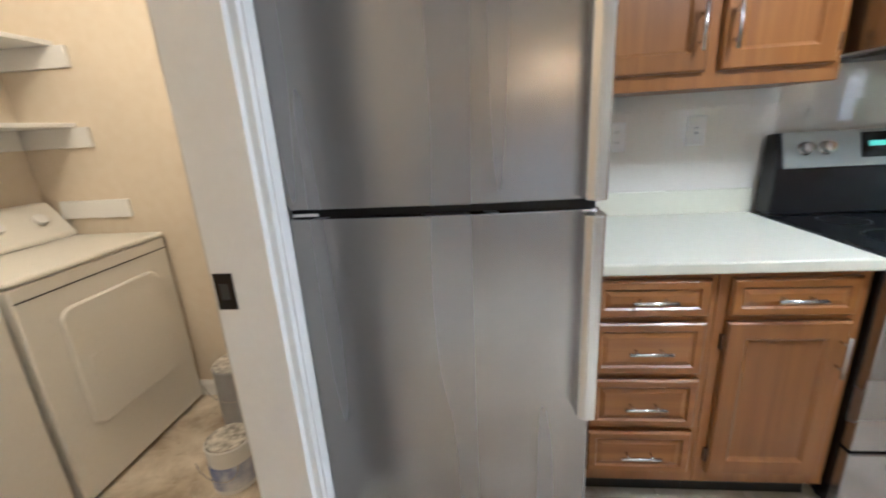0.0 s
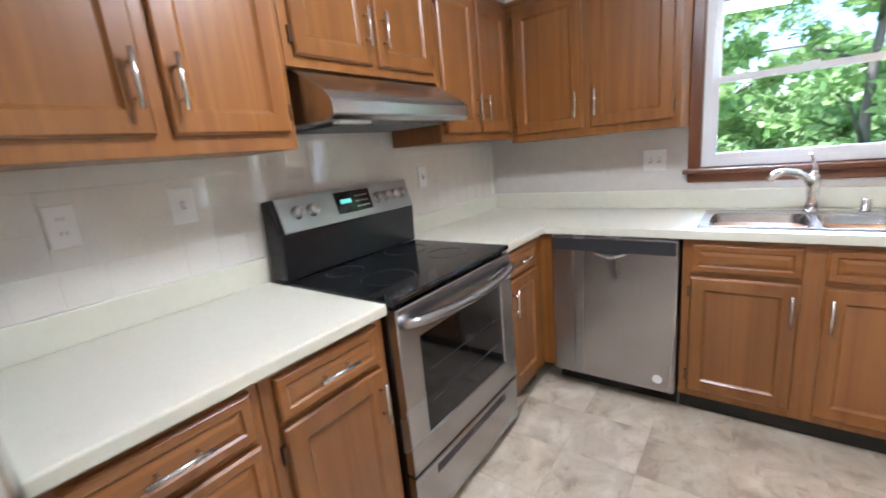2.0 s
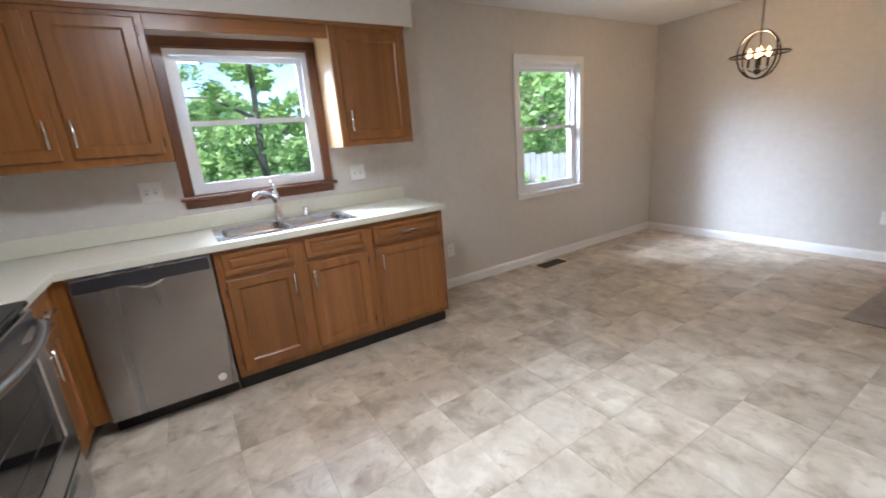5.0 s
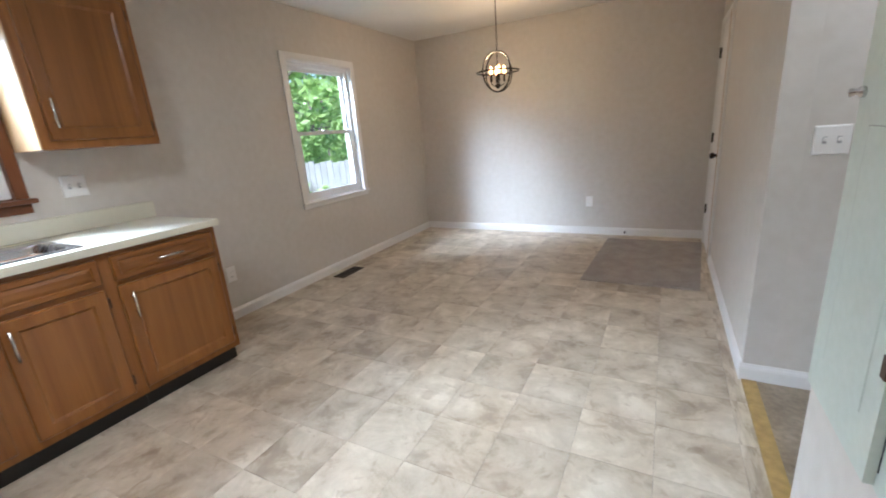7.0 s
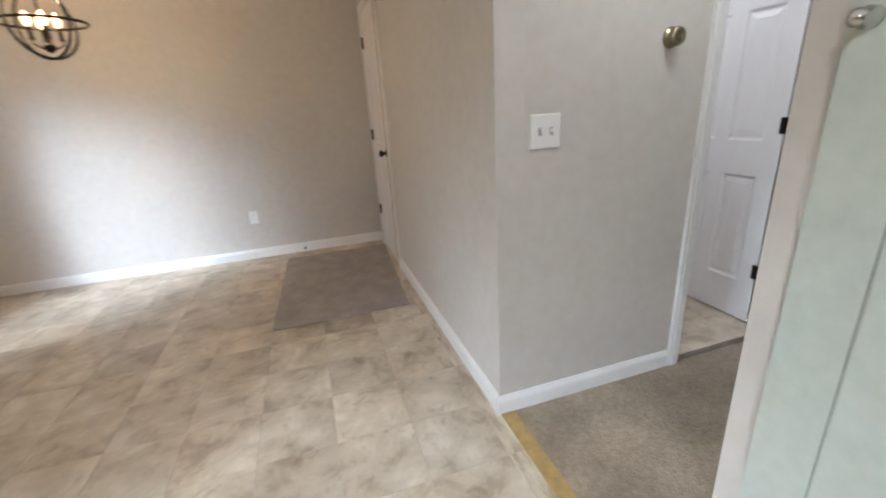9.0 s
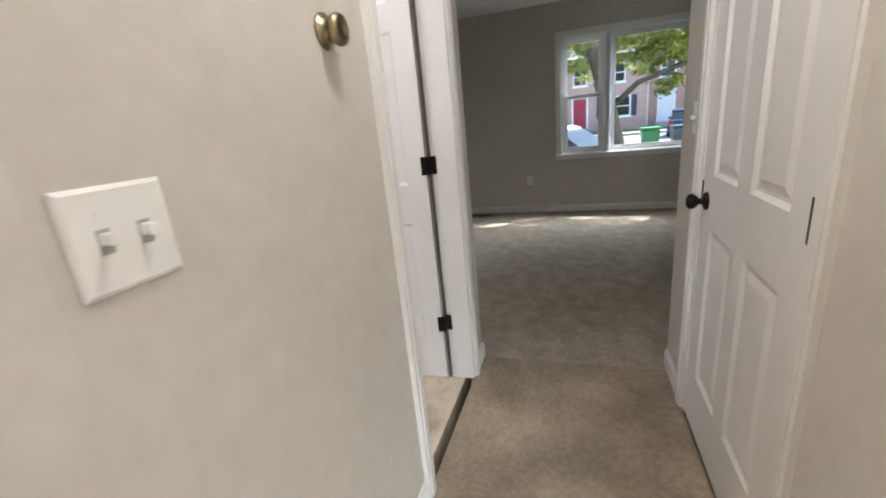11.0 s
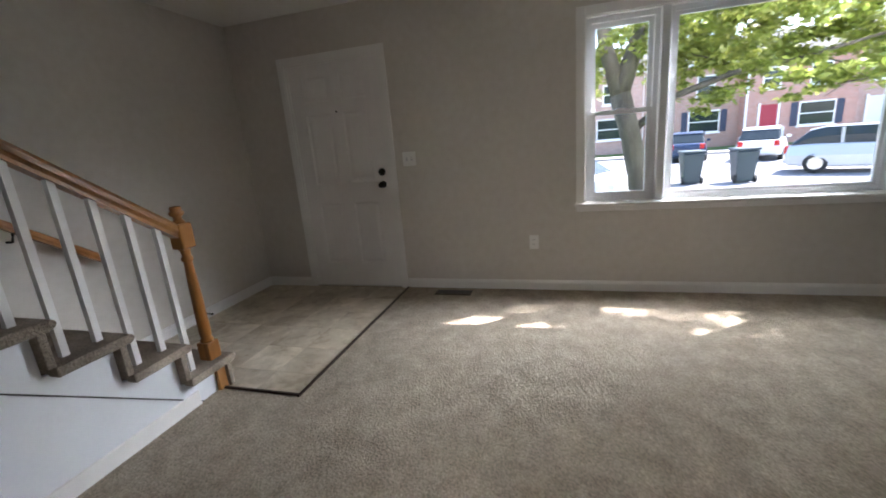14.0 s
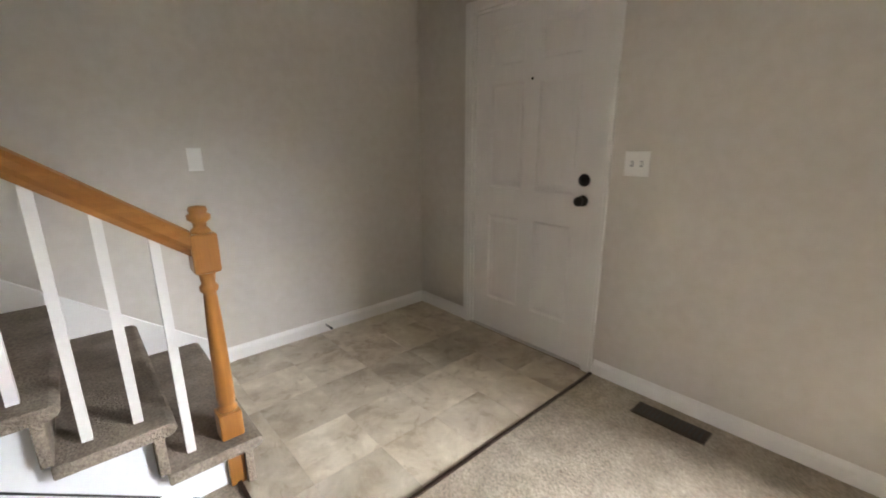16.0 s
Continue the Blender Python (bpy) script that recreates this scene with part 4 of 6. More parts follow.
def plate(F, u, z, w=0.075, h=0.118, kind="outlet", gang=1, m=PLATE, name=None):
    nm = name or ("wall_outlet" if kind == "outlet" else "light_switch")
    lab = {"outlet": "white duplex outlet with plastic cover plate", "switch": "white toggle light switch on a plastic plate", "blank": "white plastic wall plate"}[kind]
    t = thing(nm, F(u, 0, z), lab, "outlet" if kind == "outlet" else "light switch")
    bm = bmesh.new()
    vs = ring(bm, F, [(u - w / 2, u + w / 2, z - h / 2, z + h / 2, 0.0005), (u - w / 2, u + w / 2, z - h / 2, z + h / 2, 0.004), (u - w / 2 + 0.005, u + w / 2 - 0.005, z - h / 2 + 0.005, z + h / 2 - 0.005, 0.007)])
    part("cover_plate", bm, m, t)
    for g in range(gang):
        ug = u + (g - (gang - 1) / 2) * 0.046
        if kind == "outlet":
            for dz in (-0.02, 0.02):
                r = part("socket", ubox(bmesh.new(), F, ug - 0.016, ug + 0.016, 0.0072, 0.0085, z + dz - 0.013, z + dz + 0.013), m, t)
                for du in (-0.006, 0.006):
                    part("slot", ubox(bmesh.new(), F, ug + du - 0.001, ug + du + 0.001, 0.0086, 0.009, z + dz - 0.004, z + dz + 0.006), GREYSLOT, r)
        elif kind == "switch":
            bm = bmesh.new()
            ubox(bm, F, ug - 0.0055, ug + 0.0055, 0.0071, 0.024, z - 0.004, z + 0.010)
            part("toggle_slot", ubox(bmesh.new(), F, ug - 0.0075, ug + 0.0075, 0.0071, 0.0076, z - 0.014, z + 0.014), bpy.data.materials.get("grey_toggle_slot") or mat("grey_toggle_slot", (0.42, 0.42, 0.43), 0.5), t)
            part("toggle", bm, m, t, bevel=0.002)
            for dz in (-0.03, 0.03):
                part("screw", ubox(bmesh.new(), F, ug - 0.002, ug + 0.002, 0.0071, 0.0078, z + dz - 0.002, z + dz + 0.002), m, t)
    return t


north_tiled = lambda u, d, z: Vector((u, 2.193 - d, z))
plate(north_tiled, 0.49, 1.245)
plate(north_tiled, 0.80, 1.255, kind="switch")
plate(north_tiled, 2.06, 1.222, kind="switch")
plate(east, 1.14, 1.188, w=0.118, kind="switch", gang=2)
plate(east, -0.20, 1.165, w=0.118, kind="switch", gang=2)
plate(east, -1.0, 0.36)
south = lambda u, d, z: Vector((u, -4.12 + d, z))
west_front = lambda u, d, z: Vector((-5.82 + d, u, z))
west_dining = lambda u, d, z: Vector((-0.44 + d, u, z))
hall_s = lambda u, d, z: Vector((u, -1.355 + d, z))
hall_n = lambda u, d, z: Vector((u, -0.44 - d, z))
plate(south, 0.72, 0.39)
plate(hall_s, -0.63, 1.15, w=0.118, h=0.118, kind="switch", gang=2)
plate(hall_n, -2.10, 1.17, kind="switch")
plate(west_front, -2.47, 1.17, w=0.118, kind="switch", gang=2)
plate(west_front, -1.44, 0.42)
plate(south, -4.30, 1.19, w=0.07, h=0.12, kind="blank", name="thermostat_plate")

# ---- windows ----
def sash_window(name, F, u0, u1, z0, z1, label, parent=None, d=-0.06, fixed=False):
    """A vinyl window set in its opening: frame, two sashes (or one fixed light), panes and meeting rail."""
    t = parent or thing(name, F((u0 + u1) / 2, d, z0), label, "window", kind="structure")
    fr = 0.035
    def frame_part(nm, a, b, c, e, w, da, db, par):
        bm = bmesh.new()
        ubox(bm, F, a, a + w, da, db, c, e)
        ubox(bm, F, b - w, b, da, db, c, e)
        ubox(bm, F, a + w, b - w, da, db, c, c + w)
        ubox(bm, F, a + w, b - w, da, db, e - w, e)
        return part(nm, bm, VINYL_W, par)
    frame_part("window_frame", u0, u1, z0, z1, fr, d - 0.05, d + 0.02, t)
    def light(nm, a, b, c, e, dd, w=0.032):
        s = frame_part(nm, a, b, c, e, w, dd - 0.014, dd + 0.014, t)
        g = part("pane", ubox(bmesh.new(), F, a + w - 0.004, b - w + 0.004, dd - 0.003, dd + 0.003, c + w - 0.004, e - w + 0.004), GLASS, s, "clear window pane")
        g.visible_shadow = False
        return s
    a, b = u0 + fr, u1 - fr
    if fixed:
        light("sash", a, b, z0 + fr, z1 - fr, d - 0.01, 0.022)
    else:
        zm = (z0 + z1) / 2
        light("upper_sash", a, b, zm - 0.014, z1 - fr, d - 0.03)
        lo = light("lower_sash", a, b, z0 + fr, zm + 0.016, d + 0.002)
        part("sash_lock", ubox(bmesh.new(), F, (a + b) / 2 - 0.03, (a + b) / 2 + 0.03, d - 0.012, d + 0.014, zm + 0.0165, zm + 0.026), VINYL_W, lo)
    return t


def board_trim(nm, F, m_up, m_ac, u0, u1, z0, z1, w, sill_out, sill_over, head=True, apron=0.05, parent=None):
    t = parent
    th = 0.018
    for a, b in ((u0 - w, u0), (u1, u1 + w)):
        part("casing", ubox(bmesh.new(), F, a, b, 0.001, th, z0, z1 + (w if head else 0)), m_up, t, bevel=0.004)
    if head:
        part("casing", ubox(bmesh.new(), F, u0, u1, 0.001, th, z1, z1 + w), m_ac, t, bevel=0.004)
    part("window_sill", ubox(bmesh.new(), F, u0 - w - sill_over, u1 + w + sill_over, 0.001, sill_out, z0 - 0.025, z0), m_ac, t, bevel=0.006)
    part("apron", ubox(bmesh.new(), F, u0 - w, u1 + w, 0.001, th - 0.002, z0 - 0.025 - apron, z0 - 0.0255), m_ac, t, bevel=0.004)
    bm = bmesh.new()
    for a, b, c, e in ((u0, u0 + 0.006, z0, z1), (u1 - 0.006, u1, z0, z1), (u0, u1, z1 - 0.006, z1), (u0, u1, z0, z0 + 0.006)):
        ubox(bm, F, a, b, -0.12, 0.0005, c, e)
    part("reveal", bm, m_up, t)


w = sash_window("window_1", east, W1[0] + 0.008, W1[1] - 0.008, W1[2] + 0.008, W1[3] - 0.008, "white double-hung window over the sink in red-brown wood casing", d=-0.02)
board_trim("trim", east, REDOAK_Z, REDOAK_Y, *W1, 0.055, 0.06, 0.02, parent=w, head=False)
part("casing", ubox(bmesh.new(), east, 0.002, 0.974, 0.001, 0.018, 2.021, 2.075), REDOAK_Y, w)
w = sash_window("window_2", east, W2[0] + 0.008, W2[1] - 0.008, W2[2] + 0.008, W2[3] - 0.008, "white double-hung dining window in white casing", d=-0.05)
board_trim("trim", east, TRIM, TRIM, *W2, 0.062, 0.035, 0.012, parent=w, apron=0.035)
w = thing("window_3", west_front(0.16, 0, 0.73), "white three-part front window, fixed centre between double-hung sides", "window", kind="structure")
sash_window("", west_front, -1.032, -0.545, 0.738, 2.052, "", parent=w, d=-0.06)
sash_window("", west_front, -0.485, 0.845, 0.738, 2.052, "", parent=w, d=-0.06, fixed=True)
sash_window("", west_front, 0.905, 1.352, 0.738, 2.052, "", parent=w, d=-0.06)
for a in (-0.545, 0.845):
    part("mullion", ubox(bmesh.new(), west_front, a, a + 0.06, -0.13, 0.004, 0.736, 2.054), VINYL_W, w, bevel=0.006)
board_trim("trim", west_front, TRIM, TRIM, *PW, 0.065, 0.035, 0.012, parent=w, apron=0.04)


# ---- doors ----
def knob(parent, p, axis, m=BRONZE, length=0.06):
    bm = lathe(bmesh.new(), [(0.031, 0), (0.031, 0.005), (0.026, 0.010), (0.012, 0.013), (0.011, 0.026), (0.020, 0.032), (0.027, 0.044), (0.025, 0.056), (0.014, 0.063), (0.001, 0.064)], p, axis, 18)
    return part("knob", bm, m, parent, "round dark bronze door knob", smooth=True)


def hinges(parent, mk, zs, h=0.09):
    for z in zs:
        part("hinge", mk(z - h / 2, z + h / 2), BRONZE, parent, "black butt hinge")


d = thing("door_1", (-5.84, -3.11, 0), "white six-panel steel front door, closed", "door", kind="structure")
part("leaf", panel_slab(west_front, -3.542, -2.678, 0.012, 2.022, -0.05, 0.04, six_panels(-3.542, -2.678, 0.012)), DOORW, d)
part("deadbolt", lathe(bmesh.new(), [(0.034, 0), (0.034, 0.006), (0.028, 0.014), (0.014, 0.016), (0.012, 0.026), (0.001, 0.027)], west_front(-2.742, -0.01, 1.075), "x", 18), BRONZE, d, "black deadbolt turn", smooth=True)
knob(d, west_front(-2.742, -0.01, 0.965), "x")
part("peephole", lathe(bmesh.new(), [(0.008, 0), (0.008, 0.003), (0.001, 0.003)], west_front(-3.11, -0.0095, 1.62), "x", 10), BRONZE, d)
part("threshold", ubox(bmesh.new(), west_front, -3.56, -2.66, -0.15, 0.02, 0.0, 0.011), NICKEL, d, bevel=0.003)
part("weather_strip", ubox(bmesh.new(), west_front, -2.677, -2.662, -0.035, -0.016, 0.012, 2.02), RUBBER, d)

# bathroom door, swung open into the bathroom
d = thing("door_2", (-2.052, -1.47, 0), "white six-panel bathroom door standing open", "door", kind="structure")
Fb = lambda u, dd, z: Vector((-2.052 + dd, -1.475 - u, z))
part("leaf", panel_slab(Fb, 0.008, 0.648, 0.012, 2.012, 0.0, 0.035, six_panels(0.008, 0.648, 0.012), both=True), DOORW, d)
hinges(d, lambda a, b: box(box(bx(-2.0437, -2.039, -1.467, -1.443, a, b), -2.038, -2.014, -1.488, -1.468, a, b), -2.0166, -2.0135, -1.505, -1.488, a, b), (0.31, 1.07, 1.80), 0.078)
# solid brown-grey strip that paints the shade between jamb and leaf
part("hinge_gap", bx(-2.045, -2.018, -1.4735, -1.4680, 0.012, 2.01), mat("brown_grey_gap_shade", (0.10, 0.082, 0.07), 0.6, var=0.2, scale=9), d, "dark strip painting the shade in the hinge gap")
knob(d, Fb(0.592, 0.035, 0.90), "x")

# hall closet door, closed
d = thing("door_3", (-1.59, -0.40, 0), "white six-panel hall closet door, closed", "door", kind="structure")
part("leaf", panel_slab(hall_n, -1.962, -1.218, 0.012, 2.012, -0.037, 0.035, six_panels(-1.962, -1.218, 0.012)), DOORW, d)
knob(d, hall_n(-1.905, -0.002, 0.90), "-y")
part("latch_plate", ubox(bmesh.new(), hall_n, -1.966, -1.955, -0.02, 0.0015, 0.90, 0.965), BRONZE, d)
hinges(d, lambda a, b: ubox(bmesh.new(), hall_n, -1.222, -1.208, -0.01, 0.010, a, b), (0.25, 1.0, 1.78))

# basement door in the dining room, slightly ajar
d = thing("door_4", (-0.45, -3.6, 0), "white flush-edged basement door in the dining wall, closed", "door", kind="structure")
part("leaf", panel_slab(west_dining, -3.945, -3.285, 0.012, 2.022, -0.03, 0.035, six_panels(-3.945, -3.285, 0.012)), DOORW, d)
knob(d, west_dining(-3.36, 0.005, 0.93), "x")
hinges(d, lambda a, b: ubox(bmesh.new(), west_dining, -3.955, -3.938, 0.0, 0.022, a, b), (0.36, 1.05, 1.80))
# pale oak colour stands in for warm light catching this edge
part("door_edge", ubox(bmesh.new(), west_dining, -3.284, -3.268, -0.06, 0.022, 0.0, 2.03), OAK_SIDE, d, "jamb edge strip, coloured pale for the warm light on it")


def strike_plate():
    t = thing("strike_plate", (-0.53, 1.034, 0.95), "black latch strike plate on the laundry jamb", "strike plate")
    part("plate", bx(-0.548, -0.512, 1.0315, 1.0335, 1.03, 1.10), BRONZE, t)
    part("keeper", bx(-0.538, -0.522, 1.0305, 1.0314, 1.05, 1.08), GREYSLOT, t)


strike_plate()


def ironing_cabinet():
    F = west_dining
    t = thing("ironing_board_cabinet", F(-0.21, 0, 0.58), "pale sage built-in ironing board cabinet on the wall", "wall cabinet")
    part("body", ubox(bmesh.new(), F, -0.385, 0.04, 0.001, 0.010, 0.58, 2.02), GREENISH, t, bevel=0.002)
    bm = bmesh.new()
    a, b, c, e = -0.38, -0.012, 0.59, 2.01
    ring(bm, F, [(a, b, c, e, 0.0105), (a, b, c, e, 0.028)])
    door = part("door", bm, GREENISH, t)
    seam = mat("grey_seam", (0.28, 0.30, 0.27), 0.6)
    p, q = a + 0.082, b - 0.066
    for z0, z1 in ((c + 0.11, 1.245), (1.36, 1.93)):
        bm = bmesh.new()
        ring(bm, F, [(p, q, z0, z1, 0.0284), (p + 0.003, q - 0.003, z0 + 0.003, z1 - 0.003, 0.0305), (p + 0.02, q - 0.02, z0 + 0.02, z1 - 0.02, 0.0305)])
        part("raised_panel", bm, GREENISH, door)
        part("panel_line", ubox(bmesh.new(), F, p - 0.002, p, 0.0281, 0.0292, z0, z1), seam, door)
        part("panel_line", ubox(bmesh.new(), F, p, q, 0.0281, 0.0292, z1, z1 + 0.002), seam, door)
    for z in (0.84, 1.75):
        part("hinge", ubox(bmesh.new(), F, b - 0.008, b + 0.012, 0.011, 0.036, z - 0.022, z + 0.022), RUSTBRONZE, door, "brown metal hinge")
    # thin dark strip painted in for the shade beside the cabinet door
    part("hinge_gap", ubox(bmesh.new(), F, b + 0.0005, b + 0.004, 0.0102, 0.0112, 0.62, 2.0), GREYSLOT, t)
    part("latch", lathe(bmesh.new(), [(0.012, 0), (0.012, 0.008), (0.006, 0.012), (0.010, 0.024), (0.001, 0.028)], F(a + 0.02, 0.028, 1.315), "x", 12), NICKEL, door, "small clear and metal latch knob", smooth=True)


ironing_cabinet()


# ---- dining ----
def floor_register(name, x0, x1, y0, y1, along):
    t = thing(name, ((x0 + x1) / 2, (y0 + y1) / 2, 0), "dark brown slotted metal floor register", "floor vent")
    part("frame", bx(x0, x1, y0, y1, 0.0, 0.010), BROWNVENT, t, bevel=0.003)
    n = 14
    for i in range(n):
        f = (i + 0.5) / n
        if along == "y":
            y = y0 + 0.02 + (y1 - y0 - 0.04) * f
            part("slat", bx(x0 + 0.015, x1 - 0.015, y - 0.004, y + 0.004, 0.0105, 0.0135), GREYSLOT, t)
        else:
            x = x0 + 0.02 + (x1 - x0 - 0.04) * f
            part("slat", bx(x - 0.004, x + 0.004, y0 + 0.015, y1 - 0.015, 0.0105, 0.0135), GREYSLOT, t)
    return t


floor_register("floor_register", 2.67, 2.80, -2.30, -1.98, "y")
floor_register("floor_register", -5.74, -5.63, -2.29, -1.97, "y")
floor_register("floor_register", -5.74, -5.63, 0.98, 1.30, "y")

t = thing("door_mat", (0.08, -3.22, 0), "flat taupe carpet remnant mat in front of the basement door", "mat")
bm = bmesh.new()
g = [[bm.verts.new((0.54 - (0.87 + 0.03 * j / 20) * i / 16 - 0.06 * j / 20, -2.53 - 1.38 * j / 20, 0.012 + 0.004 * noise.noise((i * 0.4, j * 0.4, 7)))) for j in range(21)] for i in range(17)]
for i in range(16):
    for j in range(20):
        bm.faces.new((g[i][j], g[i + 1][j], g[i + 1][j + 1], g[i][j + 1]))
rim = [v for v in bm.verts if v.is_boundary]
ed = [e for e in bm.edges if e.is_boundary]
ex = bmesh.ops.extrude_edge_only(bm, edges=ed)
for v in ex["geom"]:
    if isinstance(v, bmesh.types.BMVert):
        v.co.z = 0.0005
part("carpet_top", bm, MATM, t, smooth=False)


def chandelier():
    cx, cy, cz = 1.40, -3.05, 1.80
    t = thing("orb_chandelier", (cx, cy, H), "bronze open orb chandelier with four lit candle bulbs", "chandelier")
    part("canopy", lathe(bmesh.new(), [(0.001, H), (0.06, H), (0.058, H - 0.012), (0.03, H - 0.028), (0.001, H - 0.03)], (cx, cy, 0)), BRONZE, t, smooth=True)
    z = H - 0.03
    n = 0
    while z > cz + 0.195:
        bm = bmesh.new()
        ax = Vector((1, 0, 0)) if n % 2 else Vector((0, 1, 0))
        tube(bm, [Vector((cx, cy, z - 0.017)) + ax * 0.007 * math.cos(k * math.pi / 5) + Vector((0, 0, 0.02 * math.sin(k * math.pi / 5))) for k in range(11)], 0.0022, 5)
        part("chain_link", bm, BRONZE, t)
        z -= 0.033
        n += 1
    R = 0.175
    for k, (rz, tilt, sx) in enumerate(((-30, 0, 0.55), (60, 0, 0.55), (65, 0, 1.0))):
        bm = bmesh.new()
        pts = []
        for i in range(37):
            a = 2 * math.pi * i / 36
            p = Vector((R * math.cos(a), 0, R * math.sin(a)))
            if k == 2:
                p = Vector((1.12 * R * math.cos(a), 1.12 * R * math.sin(a), 0))
            pts.append(Matrix.Rotation(radians(rz), 3, "Z") @ p + Vector((cx, cy, cz)))
        tube(bm, pts, 0.0075, 6)
        part("orb_ring", bm, BRONZE, t, smooth=True)
    part("stem", tube(bmesh.new(), [(cx, cy, cz + 0.19), (cx, cy, cz - 0.12)], 0.006, 8), BRONZE, t)
    part("hub", lathe(bmesh.new(), [(0.001, -0.15), (0.022, -0.135), (0.028, -0.115), (0.012, -0.10), (0.001, -0.095)], (cx, cy, cz)), BRONZE, t, smooth=True)
    flame = glow("warm_bulb_glass", (1.0, 0.45, 0.16), 5.0)
    for a in range(4):
        an = radians(30 + 90 * a)
        ux, uy = math.cos(an), math.sin(an)
        px, py = cx + 0.062 * ux, cy + 0.062 * uy
        arm = part("arm", tube(bmesh.new(), [(cx, cy, cz - 0.115), (cx + 0.03 * ux, cy + 0.03 * uy, cz - 0.125), (px, py, cz - 0.105), (px, py, cz - 0.085)], 0.0045, 6), BRONZE, t)
        part("candle", lathe(bmesh.new(), [(0.014, -0.085), (0.014, -0.08), (0.010, -0.079), (0.010, -0.02), (0.001, -0.019)], (px, py, cz), seg=12), BRONZE, arm)
        part("bulb", lathe(bmesh.new(), [(0.008, -0.019), (0.017, 0.005), (0.016, 0.022), (0.006, 0.045), (0.001, 0.055)], (px, py, cz), seg=12), flame, arm, "glowing candle bulb", smooth=True)
    lamp("chandelier_light", "POINT", (cx, cy, cz + 0.10), CHANDELIER_W, (1, 0.62, 0.30), 0.06)


chandelier()


def door_stop(x, y, axis):
    t = thing("spring_door_stop", (x, y, 0.05), "small dark spring door stop on the baseboard", "door stop")
    s = {"y": (0, 1), "-y": (0, -1)}[axis]
    pts = [(x + 0.006 * math.cos(k * 1.3), y + s[1] * 0.0025 * k, 0.05 + 0.006 * math.sin(k * 1.3)) for k in range(28)]
    part("spring", tube(bmesh.new(), pts, 0.0018, 5), BRONZE, t)
    part("tip", lathe(bmesh.new(), [(0.009, 0), (0.009, 0.012), (0.001, 0.013)], (x, y + s[1] * 0.068, 0.05), axis, 10), RUBBER, t)


door_stop(0.32, -4.107, "y")
door_stop(-4.95, -4.107, "y")
t = thing("door_chime_knob", hall_s(-1.14, 0, 1.44), "round antique brass knob mounted on the hall wall", "wall knob")
part("knob", lathe(bmesh.new(), [(0.036, 0), (0.036, 0.005), (0.026, 0.009), (0.022, 0.018), (0.028, 0.024), (0.032, 0.032), (0.029, 0.042), (0.017, 0.045), (0.015, 0.041), (0.001, 0.042)], hall_s(-1.14, 0, 1.44), "y", 24), BRASS, t, smooth=True)


# ---- stairs ----
RISE, RUN, X0, YS = 0.187, 0.26, -4.14, -3.12
NST = 8


def staircase():
    t = thing("staircase", (-3.2, -3.6, 0), "carpeted staircase with white stringer rising along the wall", "staircase", kind="structure")
    for i in range(NST):
        xa, z = X0 + i * RUN, (i + 1) * RISE
        # carpeted tread with a rounded nosing that wraps over the side
        nose = [(xa - 0.030, z - 0.034), (xa - 0.042, z - 0.018), (xa - 0.034, z - 0.003), (xa - 0.018, z + 0.004)]
        prof = [(xa + RUN + 0.01, z - 0.042), (xa - 0.012, z - 0.042)] + nose + [(xa + RUN + 0.01, z + 0.002)]
        bm = extrude_profile(bmesh.new(), prof, "y", -4.10, YS + 0.056)
        part("tread", bm, CARPET_ST, t, "brown-grey carpeted tread", bevel=0.006)
        part("riser", bx(xa + 0.0, xa + 0.03, -4.10, YS + 0.046, z - RISE + 0.002, z - 0.043), CARPET_ST, t, "carpeted riser", bevel=0.004)
    # white outer stringer face in steps
    bm = bmesh.new()
    for i in range(NST):
        xa, z = X0 + 0.033 + i * RUN, (i + 1) * RISE - 0.031
        box(bm, xa, xa + RUN, YS - 0.02, YS, 0, z)
    part("stringer_panel", bm, mat("cool_white_stringer", (0.78, 0.80, 0.83), 0.4, var=0.03, scale=4), t, "white painted panelled side")
    # seam batten and sloped trim along the side
    xs, xe = X0 + 0.19, -2.26
    zs = (xe - xs) * RISE / RUN
    part("seam", extrude_profile(bmesh.new(), [(xs, 0.0), (xe, zs), (xe, zs + 0.008), (xs, 0.008)], "y", YS + 0.0005, YS + 0.004), GREYSLOT, t, "dark joint under the sloping stringer")
    part("base_trim", bx(X0 + 0.21, -2.25, YS + 0.0005, YS + 0.014, 0.0, 0.085), TRIM, t, bevel=0.004)
    # wall skirt
    bm = bmesh.new()
    s = RISE / RUN
    sk = [(X0 - 0.20, 0.0), (X0 - 0.16, 0.13), (X0 + NST * RUN, 0.13 + s * (NST * RUN + 0.16)), (X0 + NST * RUN, 0.0)]
    extrude_profile(bm, [(p[0], p[1]) for p in sk], "y", -4.119, -4.101)
    part("wall_skirt", bm, TRIM, t)
    part("bottom_block", bx(-4.125, -4.055, YS - 0.03, YS + 0.024, 0.0, 0.145), NEWELW, t, "oak block under the newel post", bevel=0.004)


staircase()


